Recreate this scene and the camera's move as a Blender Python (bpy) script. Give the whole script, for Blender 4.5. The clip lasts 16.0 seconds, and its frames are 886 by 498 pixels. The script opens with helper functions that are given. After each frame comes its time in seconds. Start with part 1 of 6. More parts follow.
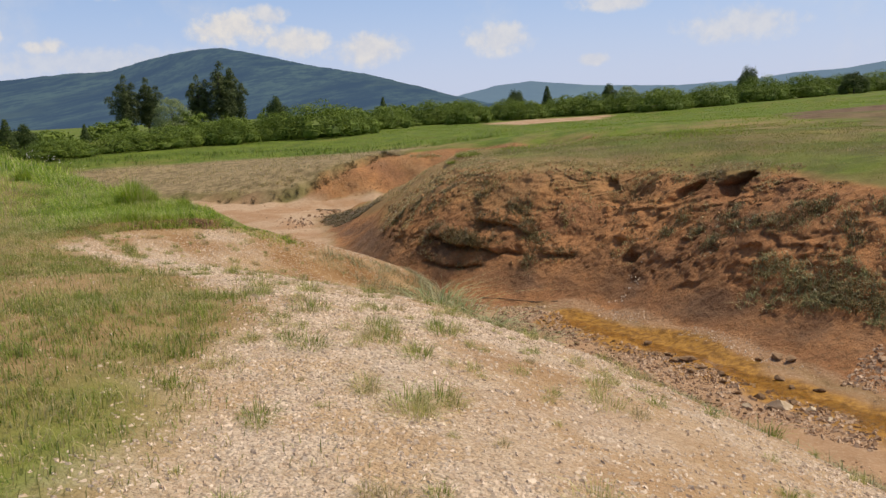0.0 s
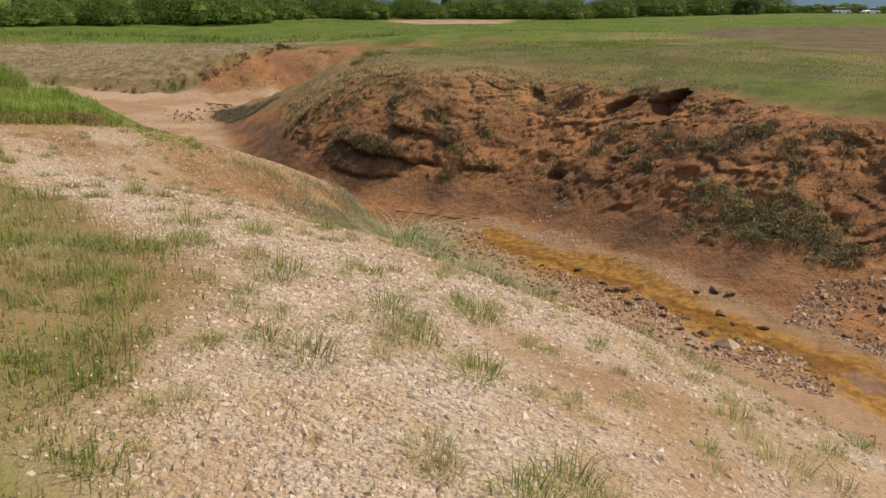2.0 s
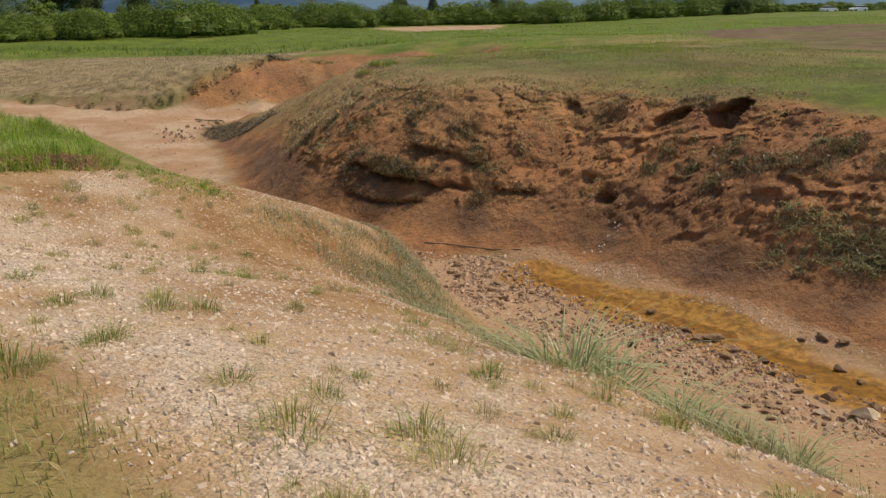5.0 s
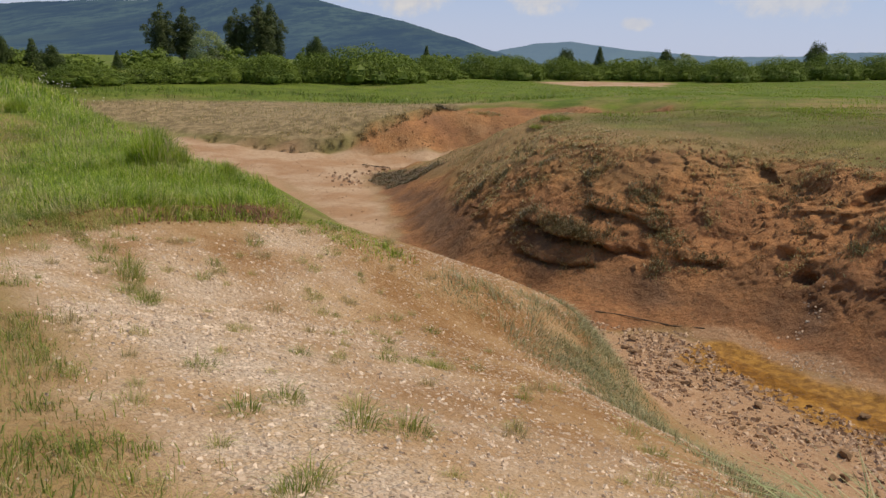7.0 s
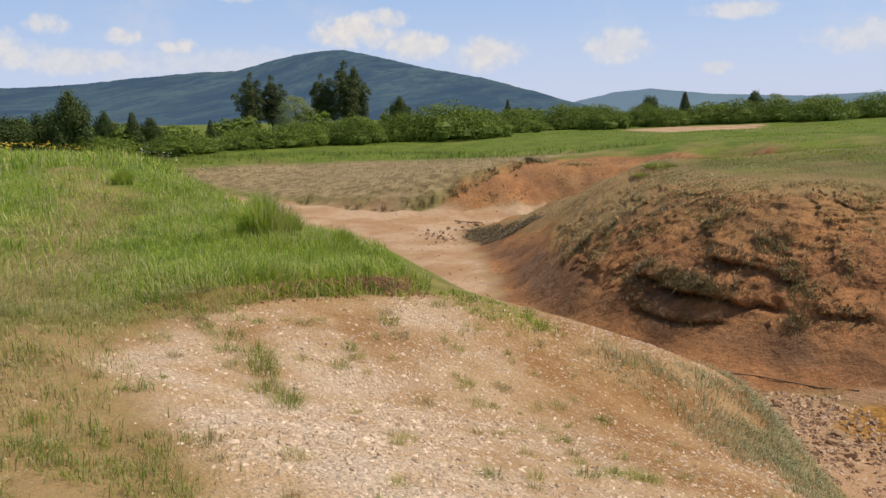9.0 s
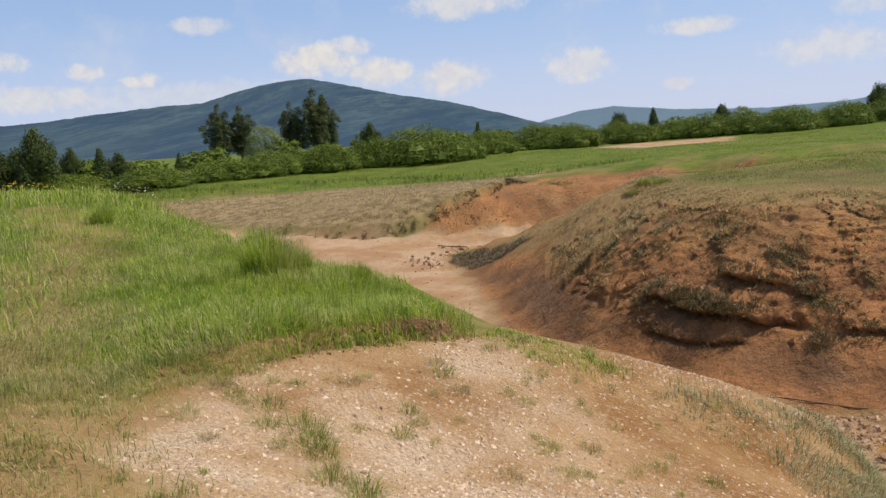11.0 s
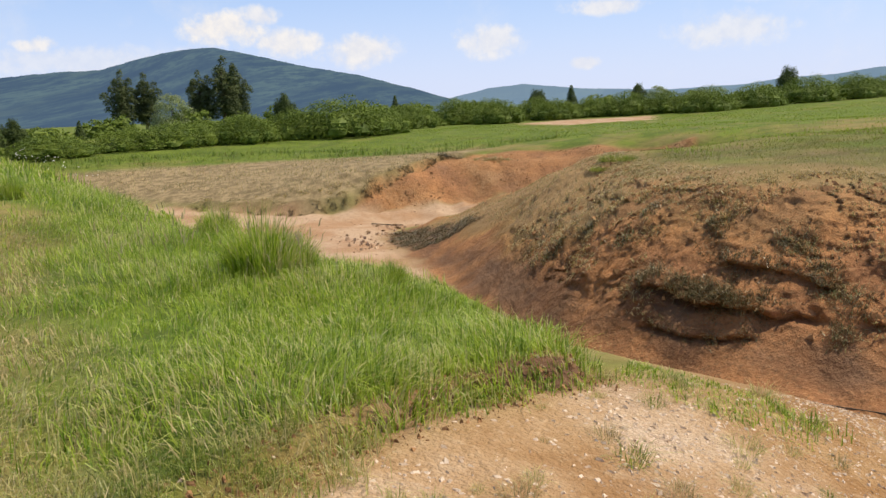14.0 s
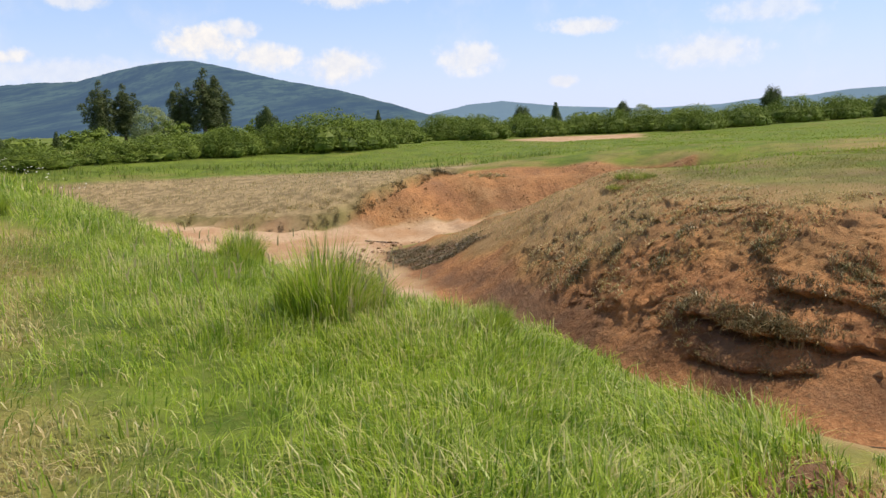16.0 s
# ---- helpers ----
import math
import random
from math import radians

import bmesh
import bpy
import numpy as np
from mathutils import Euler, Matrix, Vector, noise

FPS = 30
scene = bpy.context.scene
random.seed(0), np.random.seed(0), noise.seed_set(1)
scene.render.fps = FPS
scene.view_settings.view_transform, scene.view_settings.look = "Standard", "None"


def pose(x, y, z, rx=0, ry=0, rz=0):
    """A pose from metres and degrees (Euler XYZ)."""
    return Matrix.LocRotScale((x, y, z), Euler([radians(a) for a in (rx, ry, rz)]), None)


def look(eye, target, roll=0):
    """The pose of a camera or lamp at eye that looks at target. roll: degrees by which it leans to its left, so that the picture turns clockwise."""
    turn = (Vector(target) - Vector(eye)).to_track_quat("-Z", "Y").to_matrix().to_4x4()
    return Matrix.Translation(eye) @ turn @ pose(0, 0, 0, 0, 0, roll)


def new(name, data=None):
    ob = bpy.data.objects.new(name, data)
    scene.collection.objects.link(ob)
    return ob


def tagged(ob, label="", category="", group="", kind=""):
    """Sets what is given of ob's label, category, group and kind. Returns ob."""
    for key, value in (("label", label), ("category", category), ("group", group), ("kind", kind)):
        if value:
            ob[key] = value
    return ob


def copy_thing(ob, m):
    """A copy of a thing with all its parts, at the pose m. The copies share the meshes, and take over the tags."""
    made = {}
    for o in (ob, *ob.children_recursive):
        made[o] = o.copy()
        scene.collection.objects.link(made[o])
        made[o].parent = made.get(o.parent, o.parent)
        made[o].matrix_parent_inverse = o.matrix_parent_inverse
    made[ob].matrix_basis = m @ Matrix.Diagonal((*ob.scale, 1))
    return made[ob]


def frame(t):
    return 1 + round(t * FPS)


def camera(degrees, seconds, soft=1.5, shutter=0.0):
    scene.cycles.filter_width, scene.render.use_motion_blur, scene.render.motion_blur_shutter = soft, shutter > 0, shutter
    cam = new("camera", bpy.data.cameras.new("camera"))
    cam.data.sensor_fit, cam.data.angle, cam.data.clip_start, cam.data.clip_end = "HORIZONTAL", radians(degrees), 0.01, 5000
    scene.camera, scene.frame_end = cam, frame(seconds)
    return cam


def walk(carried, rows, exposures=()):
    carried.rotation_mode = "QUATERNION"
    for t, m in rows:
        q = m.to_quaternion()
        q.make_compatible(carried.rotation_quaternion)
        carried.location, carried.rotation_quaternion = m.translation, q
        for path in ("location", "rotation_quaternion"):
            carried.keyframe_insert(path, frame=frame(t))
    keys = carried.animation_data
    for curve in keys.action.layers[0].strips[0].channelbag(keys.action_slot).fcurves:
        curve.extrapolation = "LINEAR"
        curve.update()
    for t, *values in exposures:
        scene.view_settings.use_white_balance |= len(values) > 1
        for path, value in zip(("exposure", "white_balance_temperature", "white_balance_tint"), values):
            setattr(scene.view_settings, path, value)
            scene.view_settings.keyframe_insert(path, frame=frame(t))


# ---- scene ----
cam = camera(55.7, 16.0, soft=1.5)
PATH = [
    (0, (0.751, 2.724, 2.44), (0.273, 4.638, 2.11), -2.9),
    (0.5, (0.464, 3.16, 2.427), (0.075, 5.085, 2.051), -1.8),
    (1, (0.22, 3.644, 2.386), (-0.094, 5.576, 1.978), 1.0),
    (1.5, (-0.119, 4.085, 2.333), (-0.424, 6.014, 1.904), 2.1),
    (2, (-0.488, 4.521, 2.347), (-0.695, 6.43, 1.786), 1.0),
    (2.5, (-0.816, 5.001, 2.337), (-1.008, 6.911, 1.776), 0.5),
    (3, (-1.109, 5.436, 2.328), (-1.197, 7.338, 1.715), -0.9),
    (3.5, (-1.303, 5.909, 2.311), (-1.275, 7.825, 1.738), 1.1),
    (4, (-1.515, 6.389, 2.337), (-1.452, 8.307, 1.777), 1.9),
    (4.5, (-1.772, 6.815, 2.349), (-1.681, 8.715, 1.731), 1.4),
    (5, (-2.113, 7.335, 2.297), (-2.288, 9.25, 1.75), -0.2),
    (5.2, (-2.204, 7.461, 2.326), (-2.509, 9.364, 1.793), -0.2),
    (7.3, (-3.036, 8.511, 2.304), (-3.604, 10.388, 1.911), 0.4),
    (7.5, (-3.159, 8.581, 2.292), (-3.759, 10.453, 1.925), -0.8),
    (8, (-3.375, 8.746, 2.275), (-4.038, 10.587, 1.863), -0.1),
    (8.5, (-3.617, 9.041, 2.285), (-4.395, 10.85, 1.933), -1.3),
    (9, (-3.866, 9.282, 2.263), (-4.589, 11.12, 1.953), -1.5),
    (9.2, (-3.982, 9.349, 2.275), (-4.67, 11.198, 1.946), -2.4),
    (11.3, (-5.183, 10.3, 2.219), (-5.854, 12.168, 1.978), -3.8),
    (11.5, (-5.352, 10.451, 2.197), (-6.133, 12.277, 1.953), -3.7),
    (12, (-5.722, 10.808, 2.185), (-6.372, 12.675, 1.88), -2.0),
    (12.5, (-6.135, 11.163, 2.177), (-6.581, 13.082, 1.836), -0.6),
    (13, (-6.519, 11.572, 2.18), (-7.013, 13.473, 1.804), 1.1),
    (13.5, (-6.905, 11.939, 2.153), (-7.35, 13.86, 1.822), -0.7),
    (14, (-7.251, 12.277, 2.139), (-7.707, 14.197, 1.813), -2.4),
    (14.5, (-7.625, 12.685, 2.134), (-8.176, 14.581, 1.816), -1.3),
    (15, (-8.006, 13.042, 2.111), (-8.552, 14.932, 1.751), -4.8),
    (15.5, (-8.318, 13.422, 2.088), (-8.742, 15.343, 1.724), 0.9),
    (16, (-8.681, 13.723, 2.07), (-9.085, 15.66, 1.779), -1.7),
]
EXPOSURES = [(0, -0.15, 7300, 10), (3.5, -0.22, 7300, 10), (5, -0.25, 7300, 10), (7.4, -0.32, 7300, 10), (8.5, -0.12, 7300, 10), (9.5, -0.08, 7300, 10), (12.5, -0.1, 7300, 10), (14.2, 0.2, 7300, 10), (16, 0.25, 7300, 10)]
walk(cam, [(t, look(eye, target, roll)) for t, eye, target, roll in PATH], EXPOSURES)

# ---------------------------------------------------------------- sky, sun and exposure
SUN_UP, SUN_TURN = 60.0, 66.0  # degrees over the horizon; degrees from +y towards +x

sun = new("sun", bpy.data.lights.new("sun", "SUN"))
sun.data.energy, sun.data.angle, sun.data.color = 4.2, radians(0.55), (1.0, 0.92, 0.79)
sun_way = Vector((math.sin(radians(SUN_TURN)) * math.cos(radians(SUN_UP)), math.cos(radians(SUN_TURN)) * math.cos(radians(SUN_UP)), math.sin(radians(SUN_UP))))
sun.matrix_world = look(sun_way * 60, (0, 0, 0))


class Nodes:
    """Short names for wiring a node tree."""

    def __init__(self, tree):
        self.tree = tree
        tree.nodes.clear()

    def add(self, kind, settings=None, **inputs):
        node = self.tree.nodes.new(kind)
        for key, value in (settings or {}).items():
            setattr(node, key, value)
        for key, value in inputs.items():
            self.put(node, key.replace("_", " "), value)
        return node

    def put(self, node, key, value):
        socket = node.inputs[int(key)] if key.isdigit() else node.inputs[key]
        if isinstance(value, bpy.types.NodeSocket):
            self.tree.links.new(value, socket)
        else:
            socket.default_value = value

    def math(self, how, a, b=0.0, c=0.0, clamp=False):
        node = self.tree.nodes.new("ShaderNodeMath")
        node.operation, node.use_clamp = how, clamp
        for n, v in enumerate((a, b, c)):
            self.put(node, str(n), v)
        return node.outputs[0]

    def mix(self, share, a, b, how="MIX"):
        node = self.tree.nodes.new("ShaderNodeMix")
        node.data_type, node.blend_type = "RGBA", how
        self.put(node, "0", share)
        for n, v in ((6, a), (7, b)):
            self.put(node, str(n), v if isinstance(v, bpy.types.NodeSocket) else (*v, 1.0))
        return node.outputs[2]

    def ramp(self, value, low, high, a=0.0, b=1.0):
        node = self.tree.nodes.new("ShaderNodeMapRange")
        node.interpolation_type = "SMOOTHSTEP"
        for n, v in enumerate((value, low, high, a, b)):
            self.put(node, str(n), v)
        return node.outputs[0]

    def noise(self, where, scale, detail=3.0, rough=0.55, twist=0.0):
        node = self.add("ShaderNodeTexNoise", Scale=scale, Detail=detail, Roughness=rough, Distortion=twist)
        self.put(node, "Vector", where)
        return node.outputs[0]


# Clouds: turn from +y, height over the horizon, half width, half height, all in degrees, and how thick.
CLOUDS = [
    (-27.0, 5.7, 2.8, 1.14, 1.0), (-24.9, 6.5, 1.4, 0.69, 0.8), (-22.9, 4.8, 2.1, 0.92, 0.9), (-18.2, 4.1, 2.6, 1.03, 0.85),
    (-9.6, 4.3, 2.1, 1.14, 0.7), (-38.2, 4.9, 1.3, 0.57, 0.9), (-41.6, 5.5, 1.2, 0.57, 0.8), (-45.8, 6.2, 1.2, 0.69, 0.8),
    (-34.4, 8.2, 1.8, 0.57, 0.6), (-44.0, 4.0, 3.3, 0.80, 0.7), (-49.0, 4.6, 2.8, 1.14, 0.8), (-17.0, 8.8, 4.0, 0.92, 0.75),
    (-2.2, 6.2, 2.6, 0.57, 0.75), (5.6, 4.2, 3.5, 1.14, 0.6), (-3.4, 2.7, 1.1, 0.40, 0.6), (9.0, 6.6, 3.3, 0.80, 0.5), (-36.0, 3.9, 9.9, 0.92, 0.45),
]
world = bpy.data.worlds.new("sky")
scene.world = world
world.use_nodes = True
w = Nodes(world.node_tree)
sky = w.add("ShaderNodeTexSky", {"sky_type": "NISHITA", "sun_disc": False, "sun_elevation": radians(SUN_UP), "sun_rotation": radians(SUN_TURN), "altitude": 550.0, "air_density": 1.0, "dust_density": 1.2, "ozone_density": 2.0})
coord = w.add("ShaderNodeTexCoord").outputs["Generated"]
split = w.add("ShaderNodeSeparateXYZ", Vector=coord)
turn = w.math("MULTIPLY", w.math("ARCTAN2", split.outputs[0], split.outputs[1]), 180 / math.pi)
rise = w.math("MULTIPLY", w.math("ARCSINE", split.outputs[2]), 180 / math.pi)
puff = w.noise(coord, 26.0, 7.0, 0.62)
fine = w.noise(coord, 75.0, 5.0, 0.6)
cover = None
for az, up, half, tall, thick in CLOUDS:
    dx = w.math("DIVIDE", w.math("SUBTRACT", turn, az), half)
    dy = w.math("DIVIDE", w.math("SUBTRACT", rise, up), tall)
    ball = w.math("SUBTRACT", 1.0, w.math("ADD", w.math("MULTIPLY", dx, dx), w.math("MULTIPLY", dy, dy)))
    ragged = w.math("ADD", ball, w.math("ADD", w.math("MULTIPLY", w.math("SUBTRACT", puff, 0.5), 3.0), w.math("MULTIPLY", w.math("SUBTRACT", fine, 0.5), 1.8)))
    one = w.math("MULTIPLY", w.ramp(ragged, -0.5, 1.0), thick)
    cover = one if cover is None else w.math("MAXIMUM", cover, one)
low_haze = w.ramp(rise, 10.0, 0.0)
thin = w.math("MULTIPLY", w.ramp(w.noise(coord, 9.0, 5.0, 0.6), 0.5, 0.75), 0.3)
veil = w.math("MAXIMUM", cover, thin)
hue = w.mix(w.math("MULTIPLY", w.ramp(rise, 24.0, 11.0), w.math("ADD", 0.5, w.math("MULTIPLY", low_haze, 0.4))), sky.outputs[0], w.mix(low_haze, (3.4, 5.45, 10.5), (5.1, 6.1, 8.8)))
hue = w.mix(veil, hue, w.mix(w.ramp(fine, 0.3, 0.7), (6.0, 6.3, 7.2), (7.0, 7.1, 7.5)))
back = w.add("ShaderNodeBackground", Color=hue, Strength=0.115)
w.add("ShaderNodeOutputWorld", Surface=back.outputs[0])


# ---------------------------------------------------------------- relief of the ground


def lattice(i, j, seed):
    """A random value in 0..1 for every whole place of a lattice."""
    h = (i.astype(np.int64) * 374761393 + j.astype(np.int64) * 668265263 + seed * 974634777) & 0xFFFFFFFF
    h = ((h ^ (h >> 13)) * 1274126177) & 0xFFFFFFFF
    return ((h ^ (h >> 16)) & 0xFFFF) / 65535.0


def bumps(x, y, size, seed=0):
    """Smooth noise of that wave length, -1 to 1."""
    x, y = np.asarray(x, float) / size, np.asarray(y, float) / size
    i, j = np.floor(x), np.floor(y)
    u, v = x - i, y - j
    u, v = u * u * (3 - 2 * u), v * v * (3 - 2 * v)
    a, b = lattice(i, j, seed), lattice(i + 1, j, seed)
    c, d = lattice(i, j + 1, seed), lattice(i + 1, j + 1, seed)
    return 2 * ((a * (1 - u) + b * u) * (1 - v) + (c * (1 - u) + d * u) * v) - 1


def layered(x, y, size, octaves=4, seed=0, fall=0.5):
    total, weight, norm = 0, 1.0, 0.0
    for k in range(octaves):
        turn = 0.6 * k
        xr, yr = x * math.cos(turn) - y * math.sin(turn), x * math.sin(turn) + y * math.cos(turn)
        total = total + weight * bumps(xr, yr, size / 2**k, seed + 17 * k)
        norm, weight = norm + weight, weight * fall
    return total / norm


def step01(a, b, v):
    t = np.clip((v - a) / (b - a), 0, 1)
    return t * t * (3 - 2 * t)


# Break lines of the land: x, y, z of crests, feet and edges.
LAND = {
    "walk_crest": [(4, -5, 1.1), (0.8, 2.5, 1.0), (-1.3, 6.6, 1.0), (-3.3, 9.3, 0.9), (-5.5, 11.1, 0.78), (-8, 13.2, 0.72), (-9.5, 15.6, 0.6), (-11, 18.6, 0.6), (-13.5, 21.8, 0.56)],
    "meadow_near": [(-16, 0, 1.0), (-14, 10, 0.85), (-18, 18, 0.66), (-26, 26, 0.52), (-40, 36, 0.4), (-70, 50, 0.2)],
    "meadow_back": [(-70, -60, 0.6), (-20, -40, 0.9), (20, -40, 1.0), (70, -60, 1.0)],
    "gravel_brow": [(3.4, 2.0, 0.95), (2.2, 5.0, 0.62), (0.9, 7.9, 0.52), (-0.4, 9.6, 0.5), (-2.3, 11.3, 0.46), (-4.4, 12.4, 0.49), (-5.6, 13.1, 0.5), (-7.5, 15.6, 0.42), (-7.5, 17.0, 0.34)],
    "gravel_edge": [(5.0, 3.0, 0.0), (3.0, 6.4, 0.0), (1.7, 8.7, 0.0), (0.3, 10.5, 0.05), (-1.6, 12.2, 0.1), (-4.3, 14.2, 0.0), (-6.1, 16.3, -0.06), (-6.9, 18.9, 0.0), (-7.9, 20.2, -0.2)],
    "gravel_crown": [(0.2, 6.0, 0.98), (-1.3, 8.0, 0.99), (-2.1, 9.2, 0.96), (-3.8, 10.6, 0.8)],
    "slope_mid": [(-1.3, 14.0, -0.95), (-2.9, 16.4, -1.15), (-3.5, 18.4, -1.5), (-3.3, 20.0, -2.1)],
    "hump_crest": [(-6.7, 18.1, 0.15), (-5.9, 18.0, -0.1), (-5.15, 18.0, -0.36), (-4.4, 19.05, -0.75), (-4.1, 19.7, -1.05), (-4.05, 20.8, -1.5), (-4.0, 22.0, -2.2)],
    "hump_side": [(-6.2, 16.2, -0.04), (-5.8, 17.2, -0.24), (-4.95, 17.3, -0.6), (-4.4, 17.9, -0.85)],
    "clay_dip": [(-6.7, 15.0, 0.1), (-5.55, 15.6, -0.22), (-4.2, 15.8, -0.43), (-2.6, 15.1, -0.68), (-1.8, 14.3, -0.78)],
    "near_foot": [(9, 8.5, -3.35), (5.2, 12.6, -3.35), (2.6, 15.6, -3.35), (0.4, 18.1, -3.4), (-1.8, 20.2, -3.4), (-3.4, 22.4, -3.45), (-5.4, 25.0, -3.6), (-8.3, 27.6, -3.75), (-12, 30.2, -3.8), (-18, 36, -3.8), (-27, 46, -3.7), (-42, 56, -3.4), (-62, 64, -2.6)],
    "near_rim": [(-9.2, 20.4, 0.4), (-11.2, 21.4, 0.48), (-12.9, 23.0, 0.48), (-15.3, 25.4, 0.48), (-20, 30.2, 0.45), (-30.5, 41, 0.36), (-62, 60, 0.0)],
    "bed": [(16, 4, -3.6), (9.5, 11, -3.6), (3.6, 18.6, -3.65), (0.8, 22.2, -3.7), (-2.6, 26, -3.85), (-6.5, 28.9, -3.9), (-11.5, 33, -4.0), (-15.5, 40, -4.1), (-20.5, 49, -4.2), (-23.5, 56, -4.25), (-31, 57, -3.95), (-42, 60, -3.5)],
    "far_foot": [(16, 9, -3.4), (9, 16.6, -3.3), (6, 20.3, -3.4), (3.8, 22.6, -3.42), (1.6, 25, -3.45), (-0.1, 27.6, -3.5), (-3.5, 29.3, -3.6), (-6.6, 30.6, -3.75), (-9.6, 33, -3.85), (-12.4, 38, -4.0), (-15.4, 45, -4.1), (-18.2, 51, -4.2), (-20, 55.4, -4.3)],
    "far_face": [(15, 14, -1.7), (9.5, 21.4, -1.7), (7.5, 24, -1.62), (5.5, 24.5, -1.57), (3.8, 26.2, -1.4), (2.5, 27.3, -1.6), (0.8, 29.3, -1.9), (-1, 31, -1.6), (-3.7, 31.6, -1.8), (-6.9, 32.7, -2.0), (-8.6, 34.5, -2.0), (-9.7, 37.8, -1.75), (-11.2, 42, -1.9), (-13.4, 47.5, -2.1)],
    "far_rim": [(22, 14, 0.0), (12, 22.2, 0.0), (6.7, 26.3, -0.15), (4.8, 29.3, -0.05), (3.4, 31, 0.0), (1.2, 33.2, -0.05), (-0.6, 34.3, -0.15), (-2.8, 34.4, 0.05), (-4.6, 34.2, -0.1), (-6.3, 36.4, -0.1), (-7.9, 40.5, -0.2), (-8.9, 47.5, 0.1)],
    "nose": [(-11.5, 50, -1.0), (-14.5, 52.4, -2.2), (-17.5, 54.4, -3.3)],
    "nose_back": [(-19, 58.6, -4.25), (-14, 58, -4.1), (-9, 57, -3.7), (-4.5, 58, -2.6), (-2, 59, 0.0)],
    "back_bed": [(-16, 61.5, -4.1), (-10, 62, -3.9), (-5, 62.5, -3.2)],
    "cliff_foot": [(-24.6, 61.6, -4.0), (-22.0, 63.6, -4.05), (-18, 66.0, -4.0), (-11, 67.2, -3.8), (-5, 67, -3.0)],
    "cliff_top": [(-22.7, 66.0, -1.8), (-21.3, 69.0, -1.3), (-20.4, 70.3, -1.1), (-16, 71.5, -1.1), (-10.5, 71.2, -0.9), (-4, 69, -0.3)],
    "field_cut": [(-24.6, 62.1, -3.85), (-26, 61.4, -3.9), (-28.4, 60.9, -3.9), (-31, 60.8, -3.85), (-39, 62.8, -3.6), (-55, 68, -2.7)],
    "field_brow": [(-23.9, 63.9, -2.5), (-25.6, 62.7, -2.85), (-28, 62.1, -2.95), (-31, 62.0, -3.05), (-35, 63.0, -3.1), (-39, 64.6, -2.95)],
    "field_top": [(-20, 80, -1.2), (-26, 79, -1.4), (-36, 78.5, -1.45), (-46, 76, -1.5), (-60, 72, -1.3)],
    "far_meadow": [(-10, 92, -0.2), (-24, 98, -0.45), (-40, 101, -0.4), (-54, 88, -0.5), (-64, 79, -0.6), (-110, 110, -0.3)],
    "plateau": [(26, 28, 0.4), (10, 32, 0.42), (4, 35, 0.42), (-3, 38.5, 0.3), (-5, 46, 0.25)],
    "plateau_mid": [(-3, 54, 0.15), (10, 55, 0.35), (25, 55, 0.5), (50, 50, 0.9)],
    "plateau_far": [(-2, 90, 0.0), (30, 85, 0.6), (60, 90, 1.3), (90, 90, 1.7)],
    "horizon": [(-110, 180, -0.2), (-20, 150, -0.2), (-5, 140, -0.1), (10, 145, 0.4), (32, 145, 1.2), (60, 140, 1.8), (130, 150, 2.8)],
}


def dense(line, pace):
    out = []
    for a, b in zip(line, line[1:]):
        n = max(1, int(math.dist(a[:2], b[:2]) / pace))
        out += [tuple(p + (q - p) * k / n for p, q in zip(a, b)) for k in range(n)]
    return out + [line[-1]]


def land_weights():
    sample = np.array([p for line in LAND.values() for p in dense(line, 2.0 if abs(line[0][1]) < 36 else 4.0)])
    far = np.linalg.norm(sample[:, None, :2] - sample[None, :, :2], axis=-1)
    n = len(sample)
    poly = np.c_[np.ones(n), sample[:, :2] / 50]
    a = np.zeros((n + 3, n + 3))
    a[:n, :n] = far - 0.02 * np.eye(n)
    a[:n, n:], a[n:, :n] = poly, poly.T
    return sample, np.linalg.solve(a, np.r_[sample[:, 2], 0, 0, 0])


LAND_AT, LAND_W = land_weights()


def smooth_land(x, y):
    x, y = np.atleast_1d(np.asarray(x, float)), np.atleast_1d(np.asarray(y, float))
    far = np.maximum(np.hypot(x + 10, (y - 50)), 1)
    pull = np.minimum(1, 170 / far)
    xs, ys = -10 + (x + 10) * pull, 50 + (y - 50) * pull
    out = np.empty(len(x))
    for k in range(0, len(x), 20000):
        s = slice(k, k + 20000)
        r = np.hypot(xs[s, None] - LAND_AT[None, :, 0], ys[s, None] - LAND_AT[None, :, 1])
        out[s] = r @ LAND_W[:-3] + LAND_W[-3] + LAND_W[-2] * xs[s] / 50 + LAND_W[-1] * ys[s] / 50
    return out * np.where(far > 170, np.exp(-(far - 170) / 250), 1)


def from_line(x, y, line):
    """The distance from a line, the side of it (positive on its left) and how far along it, 0 to 1."""
    best, side, along = np.full(len(x), 1e9), np.zeros(len(x)), np.zeros(len(x))
    total = sum(math.dist(a[:2], b[:2]) for a, b in zip(line, line[1:]))
    run = 0.0
    for a, b in zip(line, line[1:]):
        dx, dy = b[0] - a[0], b[1] - a[1]
        length = math.hypot(dx, dy)
        t = np.clip(((x - a[0]) * dx + (y - a[1]) * dy) / length**2, 0, 1)
        d = np.hypot(x - a[0] - t * dx, y - a[1] - t * dy)
        near = d < best
        best = np.where(near, d, best)
        side = np.where(near, np.sign(dx * (y - a[1]) - dy * (x - a[0])), side)
        along = np.where(near, (run + t * length) / total, along)
        run += length
    return best, side, along


